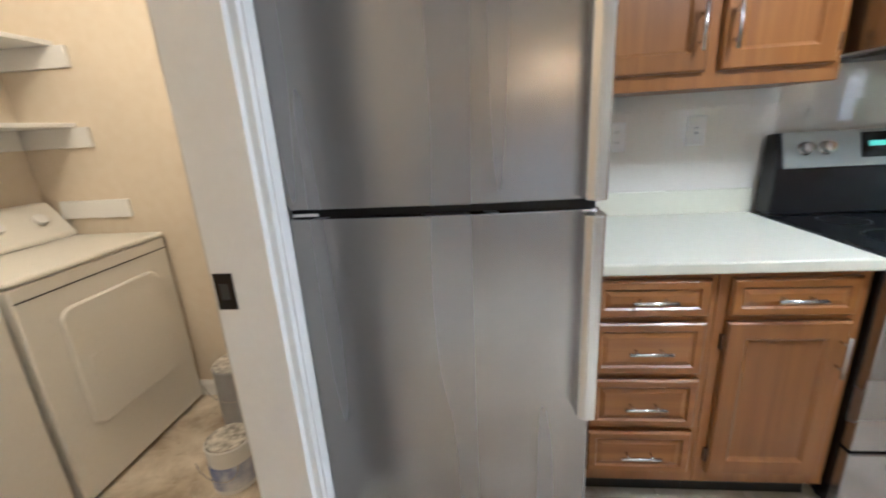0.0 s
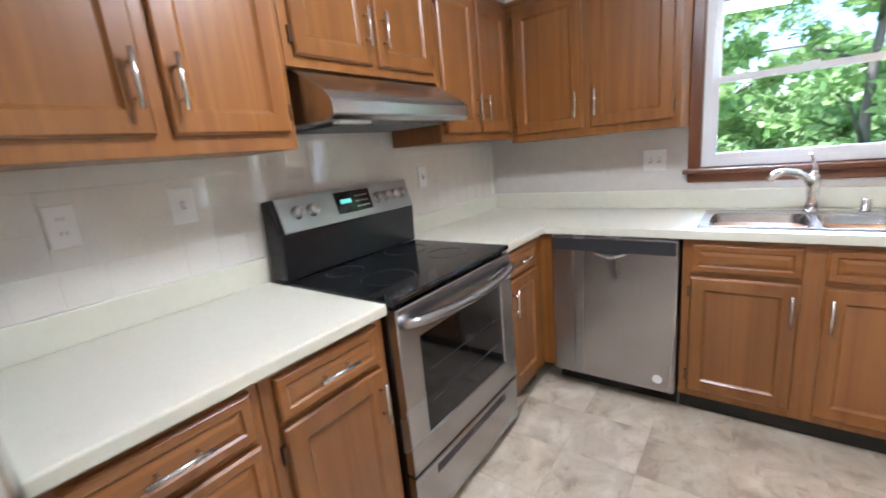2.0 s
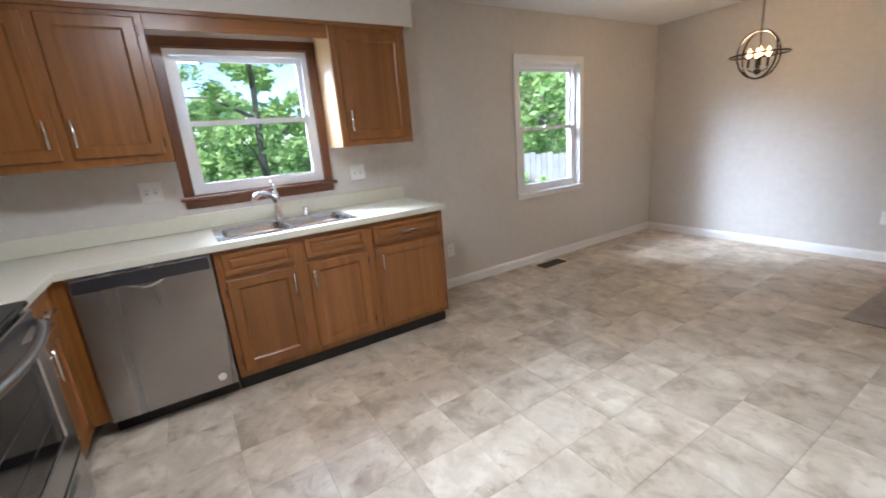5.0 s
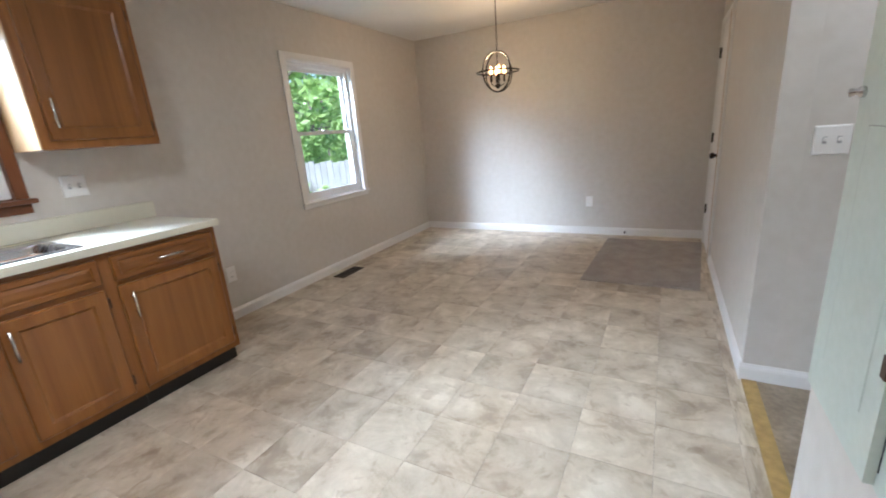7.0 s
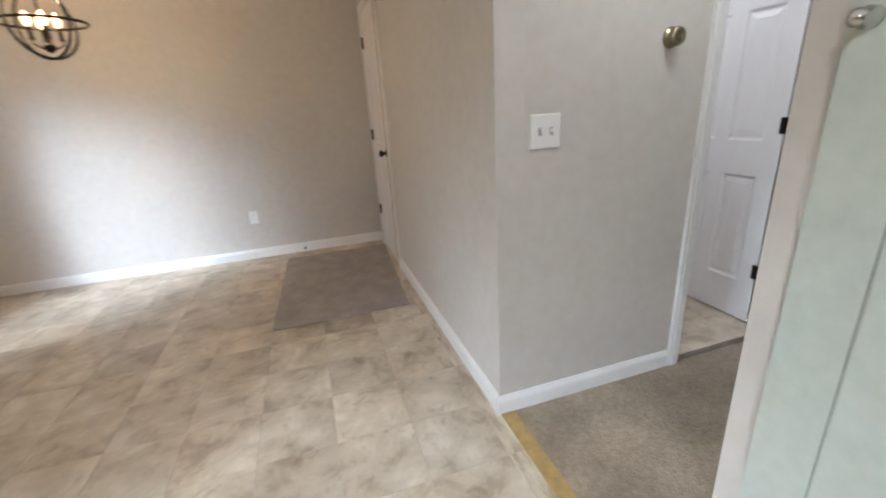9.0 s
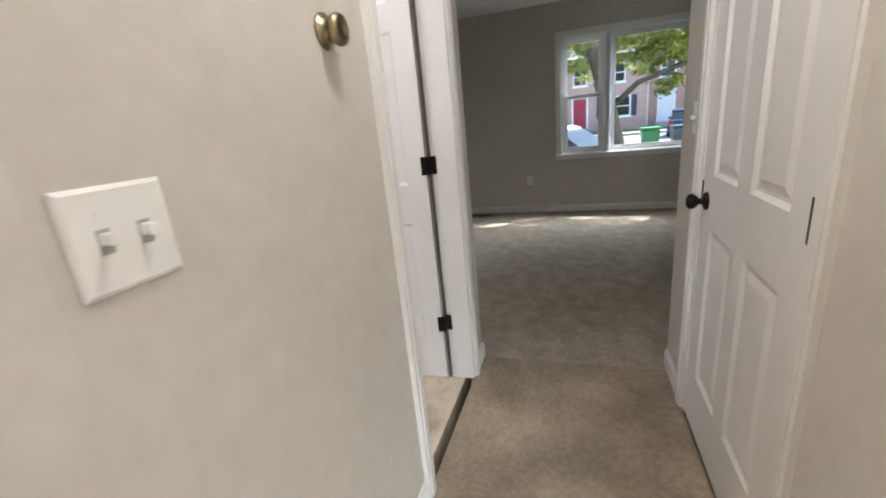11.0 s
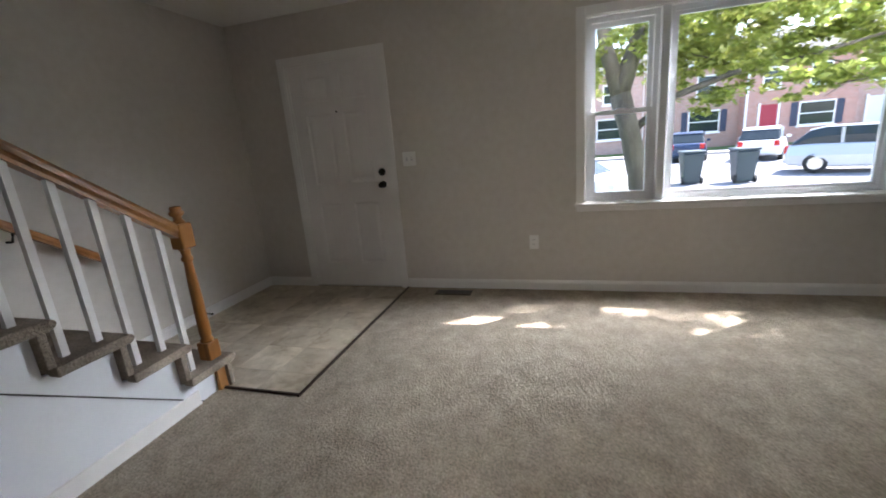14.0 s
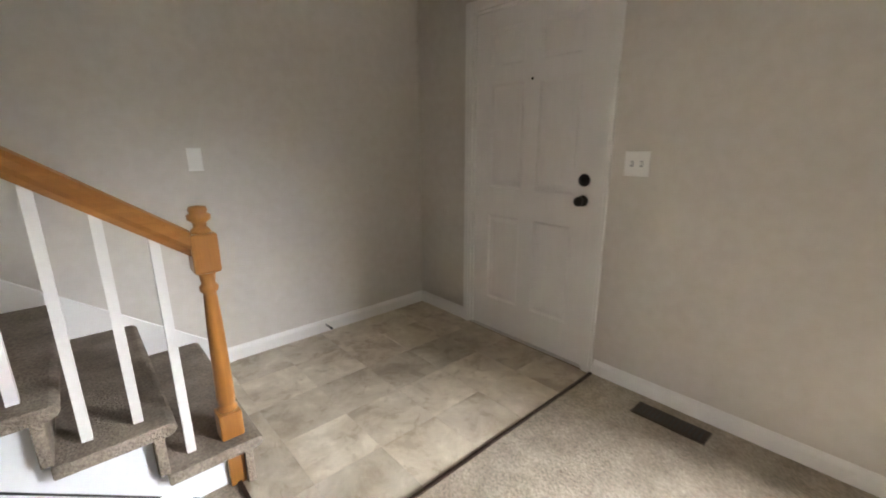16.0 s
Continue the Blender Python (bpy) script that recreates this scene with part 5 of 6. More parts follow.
def newel():
    x, y, z = -4.09, YS - 0.035, RISE + 0.003
    t = thing("newel_post", (x, y, z), "turned golden oak newel post at the stair foot", "newel post")
    part("base_block", bx(x - 0.04, x + 0.04, y - 0.04, y + 0.04, z, z + 0.105), NEWELW, t, bevel=0.006)
    part("shaft", lathe(bmesh.new(), [(0.034, 0.105), (0.036, 0.118), (0.026, 0.13), (0.030, 0.14), (0.032, 0.17), (0.027, 0.45), (0.022, 0.56), (0.021, 0.575), (0.030, 0.585), (0.030, 0.60), (0.022, 0.61), (0.026, 0.64), (0.034, 0.652)], (x, y, z)), NEWELW, t, smooth=True)
    part("top_block", bx(x - 0.042, x + 0.042, y - 0.042, y + 0.042, z + 0.652, z + 0.79), NEWELW, t, bevel=0.010)
    part("finial", lathe(bmesh.new(), [(0.034, 0.79), (0.030, 0.80), (0.020, 0.81), (0.022, 0.825), (0.036, 0.835), (0.037, 0.85), (0.026, 0.857), (0.030, 0.868), (0.026, 0.878), (0.001, 0.882)], (x, y, z)), NEWELW, t, smooth=True)


newel()
RAIL_Z0, RAIL_X0, SLOPE = 0.962, -4.055, RISE / RUN


def rail_profile(bm, x0, x1, yc, zc0, w, h):
    prof = [(-0.36, 0), (0.36, 0), (0.36, 0.22), (0.5, 0.42), (0.5, 0.70), (0.34, 0.92), (0.12, 1.0), (-0.12, 1.0), (-0.34, 0.92), (-0.5, 0.70), (-0.5, 0.42), (-0.36, 0.22)]
    va, vb = [[bm.verts.new((x, yc + p[0] * w, zc0 + (x - x0) * SLOPE + p[1] * h)) for p in prof] for x in (x0, x1)]
    n = len(prof)
    for i in range(n):
        bm.faces.new((va[i], va[(i + 1) % n], vb[(i + 1) % n], vb[i]))
    bm.faces.new(va)
    bm.faces.new(vb[::-1])
    return bm


t = thing("stair_handrail", (RAIL_X0, YS - 0.035, RAIL_Z0), "moulded golden oak stair handrail", "handrail")
part("rail", rail_profile(bmesh.new(), RAIL_X0, -2.26, YS - 0.035, RAIL_Z0 - 0.060, 0.072, 0.09), RAILW, t)
baluster = None
for i, (x, st) in enumerate([(-3.955 + k * 0.13, 0) for k in range(14)]):
    n = max(1, int((x - X0 + 0.02) / RUN) + 1)
    zb, zt = n * RISE + 0.002, RAIL_Z0 - 0.058 + (x - RAIL_X0) * SLOPE
    b = thing("baluster", (x, YS - 0.035, zb), "square white painted stair baluster", "baluster", "stair balusters")
    bm = bmesh.new()
    q = 0.014
    vs = [bm.verts.new((x + sx * q, YS - 0.035 + sy * q, zb)) for sx, sy in ((-1, -1), (1, -1), (1, 1), (-1, 1))]
    vt = [bm.verts.new((x + sx * q, YS - 0.035 + sy * q, zt + sx * q * SLOPE)) for sx, sy in ((-1, -1), (1, -1), (1, 1), (-1, 1))]
    for k in range(4):
        bm.faces.new((vs[k], vs[(k + 1) % 4], vt[(k + 1) % 4], vt[k]))
    bm.faces.new(vs[::-1])
    bm.faces.new(vt)
    part("spindle", bm, TRIM, b)
t = thing("wall_handrail", (-3.8, -4.06, 0.9), "round-edged oak handrail on the stair wall", "handrail")
part("rail", rail_profile(bmesh.new(), -4.27, -2.3, -4.045, 0.70, 0.045, 0.06), RAILW, t)
for x in (-3.86, -2.9):
    z = 0.70 + (x + 4.27) * SLOPE
    br = part("bracket", tube(bmesh.new(), [(x, -4.118, z - 0.05), (x, -4.07, z - 0.05), (x, -4.045, z + 0.003)], 0.007, 6), BRONZE, t, "black rail bracket")
tagged(part("wall_stair_under_side", bx(-2.25, -2.24, -4.12, -3.10, 0, H), PAINT), kind="structure")


# ---- laundry ----
def dryer(y0, y1, name, label, door=True):
    xf, xb = -1.60, -2.20
    t = thing(name, ((xf + xb) / 2, (y0 + y1) / 2, 0), label, "dryer" if door else "washer")
    part("cabinet", bx(xb, xf, y0, y1, 0.015, 0.90), PLASTIC_W, t, bevel=0.008)
    part("top", bx(xb, xf + 0.006, y0 - 0.002, y1 + 0.002, 0.902, 0.925), PLASTIC_W, t, bevel=0.010)
    prof = [(xb, 0.926), (xb, 1.09), (xb + 0.06, 1.09), (xb + 0.17, 0.95), (xb + 0.17, 0.926)]
    con = part("console", extrude_profile(bmesh.new(), prof, "y", y0 + 0.01, y1 - 0.01), PLASTIC_W, t, bevel=0.008)
    for k in (0.12, 0.30):
        c = lathe(bmesh.new(), [(0.028, 0), (0.026, 0.018), (0.001, 0.02)], (0, 0, 0), "x", 16)
        bmesh.ops.rotate(c, cent=(0, 0, 0), matrix=Matrix.Rotation(radians(-38), 3, "Y"), verts=c.verts)
        bmesh.ops.translate(c, vec=(xb + 0.118, y1 - k, 1.022), verts=c.verts)
        part("dial", c, PLATE, con)
    if door:
        F = lambda u, d, z: Vector((xf + d, u, z))
        bm = bmesh.new()
        def rr(i, d):
            a, b, c, e, r = y0 + 0.12 + i, y1 - 0.10 - i, 0.27 + i, 0.77 - i, 0.05
            out = []
            for cu, cz, a0 in ((b - r, e - r, 0), (a + r, e - r, 90), (a + r, c + r, 180), (b - r, c + r, 270)):
                for k in range(5):
                    an = radians(a0 + 22.5 * k)
                    out.append(bm.verts.new(F(cu + r * math.cos(an), d, cz + r * math.sin(an))))
            return out
        L = [rr(0, 0.0005), rr(0, 0.010), rr(0.006, 0.016)]
        for p, q in zip(L, L[1:]):
            for i in range(20):
                bm.faces.new((p[i], p[(i + 1) % 20], q[(i + 1) % 20], q[i]))
        bm.faces.new(L[-1])
        dd = part("door", bm, PLASTIC_W, t, "rounded drop-in dryer door")
        part("pull", ubox(bmesh.new(), F, y0 + 0.17, y0 + 0.235, 0.0162, 0.021, 0.47, 0.56), PLASTIC_W, dd, bevel=0.004)
        part("catch", ubox(bmesh.new(), F, y1 - 0.135, y1 - 0.12, 0.0162, 0.019, 0.40, 0.44), PLASTIC_W, dd)
        part("lower_panel_seam", ubox(bmesh.new(), F, y0 + 0.005, y1 - 0.005, 0.0003, 0.002, 0.845, 0.85), GREYSLOT, t)
    return t


dryer(1.48, 2.17, "clothes_dryer", "white enamel front-loading clothes dryer")
dryer(0.76, 1.45, "washing_machine", "white enamel top-loading washing machine", door=False)
for z in (1.42, 1.76):
    t = thing("wall_shelf", (-2.06, 1.3, z), "white painted laundry shelf on wooden cleats", "shelf", "laundry shelves")
    part("board", bx(-2.203, -1.90, 0.30, 2.193, z, z + 0.02), TRIM, t, bevel=0.003)
    part("cleat", bx(-2.203, -1.84, 2.173, 2.1935, z - 0.09, z - 0.001), TRIM, t, bevel=0.003)
    part("cleat", bx(-2.203, -2.183, 0.30, 2.17, z - 0.09, z - 0.001), TRIM, t, bevel=0.003)
t = thing("wall_cleat", (-1.9, 2.19, 1.02), "short white board fixed to the laundry wall", "board")
part("board", bx(-2.10, -1.74, 2.174, 2.1935, 1.0, 1.085), TRIM, t, bevel=0.003)


def paint_can(x, y, r, h, label, m_side, band=None):
    t = thing("paint_can", (x, y, 0), label, "paint can")
    part("body", lathe(bmesh.new(), [(r - 0.004, 0.0), (r, 0.004), (r, h - 0.008), (r + 0.003, h - 0.004), (r, h)], (x, y, 0), seg=28), m_side, t, smooth=False)
    part("lid", lathe(bmesh.new(), [(r - 0.002, h + 0.0015), (r - 0.004, h + 0.006), (r - 0.012, h + 0.006), (r - 0.016, h + 0.003), (0.001, h + 0.003)], (x, y, 0), seg=28), mat("paint_spattered_lid", (0.70, 0.66, 0.58), 0.4, 0.0, var=0.7, scale=30), t, "metal lid with dried paint drips")
    part("label_band", lathe(bmesh.new(), [(r + 0.0005, 0.02), (r + 0.001, 0.021), (r + 0.001, h * 0.62), (r + 0.0005, h * 0.63)], (x, y, 0), seg=28), band or m_side, t)
    part("bail", tube(bmesh.new(), [(x + r * math.cos(a), y - r - 0.004 + 0.0 * a, h * 0.8 - 0.09 * math.sin(a)) for a in [math.pi * k / 10 for k in range(11)]], 0.002, 5), NICKEL, t)


paint_can(-1.09, 1.64, 0.085, 0.20, "white and blue gallon paint can with a spattered lid", mat("white_can_paper", (0.74, 0.73, 0.70), 0.45, var=0.1, scale=9), mat("blue_can_label", (0.72, 0.72, 0.70), 0.4, var=0.98, scale=9, color2=(0.02, 0.06, 0.30)))
paint_can(-1.27, 2.03, 0.105, 0.30, "grey plastic paint pail with a lid", mat("grey_pail", (0.33, 0.33, 0.34), 0.45, var=0.15, scale=8))
paint_can(-0.90, 1.72, 0.06, 0.12, "small dull metal quart paint tin", mat("dull_tin", (0.45, 0.44, 0.42), 0.4, 0.8, var=0.2, scale=10))

# closed ends of the basement stair and bathroom
tagged(part("backing_basement", bx(-0.62, -0.60, -4.12, -3.1, 0, H), PAINT), kind="structure")

# ---- outdoors ----
def leaf_mat(name, c1, c2):
    m = bpy.data.materials.new(name)
    m.use_nodes = True
    n, l = m.node_tree.nodes, m.node_tree.links
    n.remove(n["Principled BSDF"])
    ge, r = n.new("ShaderNodeNewGeometry"), n.new("ShaderNodeValToRGB")
    r.color_ramp.elements[0].color, r.color_ramp.elements[1].color = (*c1, 1), (*c2, 1)
    l.new(ge.outputs["Random Per Island"], r.inputs["Fac"])
    d, t, g, a, b = n.new("ShaderNodeBsdfDiffuse"), n.new("ShaderNodeBsdfTranslucent"), n.new("ShaderNodeBsdfGlossy"), n.new("ShaderNodeMixShader"), n.new("ShaderNodeMixShader")
    g.inputs["Roughness"].default_value = 0.4
    a.inputs["Fac"].default_value, b.inputs["Fac"].default_value = 0.5, 0.04
    l.new(r.outputs["Color"], d.inputs["Color"])
    l.new(r.outputs["Color"], t.inputs["Color"])
    l.new(d.outputs[0], a.inputs[1])
    l.new(t.outputs[0], a.inputs[2])
    l.new(a.outputs[0], b.inputs[1])
    l.new(g.outputs[0], b.inputs[2])
    l.new(b.outputs[0], n["Material Output"].inputs["Surface"])
    return m


LEAF = leaf_mat("bright_green_leaf", (0.25, 0.39, 0.11), (0.44, 0.56, 0.22))
LEAF2 = leaf_mat("yellow_green_leaf", (0.15, 0.19, 0.03), (0.38, 0.40, 0.11))
BARK = mat("grey_brown_bark", (0.17, 0.14, 0.115), 0.9, var=0.5, scale=6, bump=1.0, bscale=25, stretch=(1, 1, 0.3))
ASPHALT = mat("pale_worn_asphalt", (0.28, 0.28, 0.29), 0.9, var=0.25, scale=1.5, bump=0.3, bscale=60)
CONCRETE = mat("pale_concrete_walk", (0.42, 0.40, 0.37), 0.85, var=0.2, scale=2, bump=0.2, bscale=50)
GRASS = mat("mown_lawn", (0.10, 0.17, 0.03), 0.95, var=0.45, scale=3, bump=0.8, bscale=70)
rng = np.random.default_rng(5)


def leaf_cloud(name, blobs, count, size, m, parent=None, label=""):
    """Single leaves scattered in uneven clumps (x, y, z, rx, ry, rz)."""
    P = []
    wsum = sum(b[3] * b[4] * b[5] for b in blobs)
    for b in blobs:
        k = max(20, int(count * b[3] * b[4] * b[5] / wsum))
        sub = max(3, k // 55)
        cen = rng.normal(0, 0.48, (sub, 3))
        pick = cen[rng.integers(0, sub, k)] + rng.normal(0, 0.11, (k, 3))
        P.append(pick * np.array(b[3:6]) + np.array(b[:3]))
    P = np.concatenate(P)
    n = len(P)
    u = rng.normal(0, 1, (n, 3))
    u[:, 2] *= 0.5
    u /= np.linalg.norm(u, axis=1)[:, None]
    v = np.cross(u, rng.normal(0, 1, (n, 3)) + np.array([0, 0, 0.8]))
    v /= np.linalg.norm(v, axis=1)[:, None]
    s = size * rng.uniform(0.6, 1.3, (n, 1))
    V = np.stack([P - u * s, P + v * s * 0.45, P + u * s, P - v * s * 0.45], 1).reshape(-1, 3)
    off = np.array(root_at(parent)) if parent else np.zeros(3)
    me = bpy.data.meshes.new(name)
    me.from_pydata((V - off).tolist(), [], np.arange(n * 4).reshape(-1, 4).tolist())
    me.materials.append(m)
    ob = new(name, me)
    if parent:
        ob.parent = parent
    return tagged(ob, label) if label else ob


def tree(x, y, z0, h, r, label, leaves, size, m, lean=(0.0, 0.0), spread=None, trunk_r=0.14, low=0.35):
    t = thing("tree", (x, y, z0), label, "tree", "trees")
    rnd = random.Random(int(x * 31 + y * 17))
    top = Vector((x + lean[0], y + lean[1], z0 + h * 0.82))
    base = Vector((x, y, z0))
    bm = bmesh.new()
    pts = [base.lerp(top, k / 8) + Vector((rnd.uniform(-1, 1), rnd.uniform(-1, 1), 0)) * 0.06 * (1 if k else 0) for k in range(9)]
    tube(bm, pts, [trunk_r * (1.25 if k == 0 else 1) * (1 - 0.1 * k) for k in range(9)], 9)
    part("trunk", bm, BARK, t, smooth=True)
    blobs = []
    for k in range(9):
        f = low + (0.95 - low) * k / 8
        an = k * 2.4 + rnd.uniform(-0.4, 0.4)
        L = r * (0.55 + 0.45 * math.sin(math.pi * min(1, (1.05 - f) * 1.2))) * rnd.uniform(0.8, 1.1)
        p0 = base.lerp(top, f * 0.9)
        p2 = p0 + Vector((math.cos(an) * L, math.sin(an) * L, h * 0.10 * rnd.uniform(0.3, 1.2)))
        p1 = p0.lerp(p2, 0.5) + Vector((0, 0, 0.12 * L))
        part("limb", tube(bmesh.new(), [p0, p0.lerp(p1, 0.6), p1, p2], [trunk_r * 0.45, trunk_r * 0.35, trunk_r * 0.24, 0.012], 6), BARK, t, smooth=True)
        blobs.append((*p2, L * 0.55, L * 0.55, h * 0.10))
        blobs.append((*p1, L * 0.5, L * 0.5, h * 0.09))
    blobs.append((*top, r * 0.5, r * 0.5, h * 0.12))
    leaf_cloud("crown", blobs, leaves, size, m, t)
    return t


# back garden and woods
tagged(part("ground", bx(-400, 400, -400, 400, -1.6, -1.5), GRASS), "green lawn and lot reaching to the horizon", kind="structure")
tagged(part("ground_back_garden", bx(3.06, 60, -60, 60, -1.5, -0.75), GRASS), kind="structure")
for k, (x, y, h, r) in enumerate(((9.5, 3.2, 8.5, 2.6), (11.5, -1.0, 9.5, 2.8), (9.0, -6.8, 8.0, 2.7), (13.0, 6.5, 10.0, 3.2), (14.5, -4.8, 10.5, 3.3), (12.0, -11.5, 9.5, 3.2), (17.0, 1.8, 12.0, 3.8), (18.0, -9.0, 12.0, 3.8), (16.0, -16.5, 11.5, 3.8), (19.5, 9.5, 12.5, 4.0))):
    tree(x, y, -0.75, h, r, "slender leafy woodland tree behind the house", 7000, 0.12, LEAF, trunk_r=0.11, low=0.10)
bl = [(rng.uniform(8, 20), rng.uniform(-20, 10), rng.uniform(-0.3, 0.5), 1.5, 1.8, 0.8) for k in range(34)]
tagged(leaf_cloud("undergrowth", bl, 42000, 0.11, LEAF), "dense green undergrowth at the wood's edge", "shrubs", kind="stuff")
bl = [(rng.uniform(5.8, 7.2), -4.6 + rng.uniform(-0.3, 0.3), rng.uniform(-0.6, 0.7), 0.45, 0.35, 0.35) for k in range(16)]
tagged(leaf_cloud("shrub", bl, 9000, 0.07, LEAF), "leafy green shrub in front of the fence", "shrub")
bl = [(rng.uniform(23, 34), rng.uniform(-45, 34), rng.uniform(-1, 4.5), 3.6, 3.8, 2.2) for k in range(70)]
tagged(leaf_cloud("far_woods", bl, 70000, 0.36, LEAF), "thick green woods beyond the garden", "woods", kind="stuff")


def fence():
    m = mat("weathered_grey_fence", (0.22, 0.21, 0.20), 0.8, var=0.25, scale=4, bump=0.3, bscale=40, per_object=0.08)
    t = thing("fence", (4.7, -5.0, -0.75), "weathered pale board privacy fence beside the garden", "fence")
    n = 22
    for k in range(n):
        x = 3.12 + k * 0.15
        part("board", bx(x, x + 0.14, -5.01, -4.99, -0.74, 0.95 - 0.02 * (k % 3)), m, t)
    for z in (-0.4, 0.4):
        part("rail", bx(3.1, 6.42, -5.05, -5.011, z, z + 0.08), m, t)
    for x in (3.15, 4.75, 6.38):
        part("post", bx(x - 0.045, x + 0.045, -5.14, -5.051, -0.75, 0.72), m, t)


fence()

# front
tagged(part("ground_front_lawn", bx(-10.8, -6.0, -60, 60, -1.5, -0.40), GRASS), kind="structure")
tagged(part("pavement", bx(-12.2, -10.8, -60, 60, -1.5, -0.50), CONCRETE), kind="structure")
tagged(part("road", bx(-31, -12.2, -60, 60, -1.5, -0.66), ASPHALT), "sunlit pale asphalt parking lot", kind="structure")
tagged(part("pavement_far", bx(-33, -31, -60, 60, -1.5, -0.52), CONCRETE), kind="structure")
tagged(part("ground_far_lawn", bx(-60, -33, -60, 60, -1.5, -0.47), GRASS), kind="structure")


def front_tree():
    t = thing("tree", (-9.2, -0.05, -0.42), "leaning forked shade tree with yellow-green leaves outside", "tree", "trees")
    fork = Vector((-9.2, -0.42, 1.75))
    part("trunk", tube(bmesh.new(), [(-9.2, 0.02, -0.42), (-9.2, -0.08, 0.1), (-9.22, -0.14, 0.6), (-9.18, -0.26, 1.15), tuple(fork)], [0.24, 0.175, 0.155, 0.14, 0.15], 12), BARK, t, smooth=True)
    ends = []
    for pts, r in (([fork, (-9.2, -0.62, 2.4), (-9.3, -0.72, 3.2), (-9.4, -1.2, 4.6), (-9.5, -1.6, 5.8)], 0.12),
                   ([fork, (-9.2, -0.25, 2.3), (-9.1, -0.02, 3.0), (-8.9, 0.6, 4.4), (-8.8, 1.4, 6.2)], 0.13),
                   ([(-9.2, -0.26, 1.2), (-9.1, 0.2, 1.62), (-9.0, 0.9, 1.85), (-8.9, 1.7, 1.95), (-8.8, 2.6, 2.15)], 0.05),
                   ([(-9.1, -0.02, 3.0), (-8.9, 1.0, 3.3), (-8.6, 2.2, 3.6), (-8.4, 3.4, 3.8)], 0.07),
                   ([(-9.3, -0.72, 3.2), (-9.0, -1.6, 3.6), (-8.6, -2.6, 3.9)], 0.06),
                   ([(-8.9, 0.6, 4.4), (-8.2, 1.6, 5.2), (-7.8, 2.8, 5.8)], 0.06),
                   ([(-9.2, -0.25, 2.3), (-9.6, 0.5, 2.7), (-10.2, 1.5, 2.9), (-10.6, 2.6, 3.0)], 0.05)):
        n = len(pts)
        part("limb", tube(bmesh.new(), pts, [r * (1 - 0.85 * k / (n - 1)) + 0.008 for k in range(n)], 8), BARK, t, smooth=True)
        ends += [Vector(p) for p in pts[2:]]
    rnd = random.Random(4)
    for k in range(46):
        p = rnd.choice(ends)
        q = p + Vector((rnd.uniform(-0.9, 0.9), rnd.uniform(-1.0, 1.2), rnd.uniform(-0.35, 0.5)))
        part("twig", tube(bmesh.new(), [p, p.lerp(q, 0.5) + Vector((0, 0, 0.06)), q], [0.016, 0.010, 0.004], 5), BARK, t)
        ends.append(q)
    blobs = [(*p, 0.62, 0.72, 0.36) for p in ends if p.z > 1.7]
    blobs += [(-9.2 + rnd.uniform(-1.6, 1.4), 1.6 + rnd.uniform(-3.2, 3.2), rnd.uniform(2.3, 5.6), 0.8, 0.9, 0.42) for k in range(46)]
    # unseen high clumps, added to break up the sun on the carpet
    blobs += [(-8.4 + rnd.uniform(-1.2, 1.2), 4.0 + rnd.uniform(-2.2, 1.6), rnd.uniform(5.4, 7.6), 0.8, 0.9, 0.42) for k in range(13)]
    blobs += [(-9.3 + rnd.uniform(-1.0, 1.0), 1.3 + rnd.uniform(-3.0, 2.6), rnd.uniform(2.1, 3.3), 0.8, 0.9, 0.40) for k in range(40)]
    blobs += [(-9.2 + rnd.uniform(-0.8, 0.8), 1.9 + rnd.uniform(-1.4, 1.9), rnd.uniform(1.55, 2.4), 0.7, 0.8, 0.30) for k in range(22)]
    leaf_cloud("crown", blobs, 56000, 0.058, LEAF2, t)


front_tree()


def wheelie_bin(x, y, z, m, label):
    t = thing("wheelie_bin", (x, y, z), label, "trash bin", "bins at the kerb")
    bm = bmesh.new()
    L = []
    for f, w, d in ((0.03, 0.46, 0.50), (0.5, 0.53, 0.60), (0.97, 0.60, 0.72)):
        L.append([bm.verts.new((x + sx * d / 2, y + sy * w / 2, z + f)) for sx, sy in ((-1, -1), (1, -1), (1, 1), (-1, 1))])
    for a, b in zip(L, L[1:]):
        for i in range(4):
            bm.faces.new((a[i], a[(i + 1) % 4], b[(i + 1) % 4], b[i]))
    bm.faces.new(L[0][::-1])
    bm.faces.new(L[-1])
    part("body", bm, m, t, bevel=0.03)
    part("lid", bx(x - 0.39, x + 0.39, y - 0.33, y + 0.33, z + 0.98, z + 1.06), m, t, bevel=0.03)
    part("handle", tube(bmesh.new(), [(x + 0.40, y - 0.22, z + 0.95), (x + 0.40, y + 0.22, z + 0.95)], 0.02, 6), m, t)
    for s in (-1, 1):
        part("wheel", lathe(bmesh.new(), [(0.12, -0.03), (0.12, 0.03)], (x + 0.20, y + s * 0.27, z + 0.12), "y", 14), RUBBER, t)


BIN_D = mat("dark_slate_bin_plastic", (0.045, 0.065, 0.075), 0.5, var=0.15, scale=4)
BIN_G = mat("green_bin_plastic", (0.05, 0.22, 0.07), 0.5, var=0.15, scale=4)
wheelie_bin(-17.8, 2.75, -0.66, BIN_D, "dark slate wheeled trash bin in the lot")
wheelie_bin(-17.6, 4.15, -0.66, BIN_D, "dark slate wheeled trash bin in the lot")
wheelie_bin(-17.9, 1.75, -0.66, BIN_G, "green wheeled recycling bin in the lot")
CARGLASS = mat("dark_car_glass", (0.02, 0.028, 0.03), 0.08)
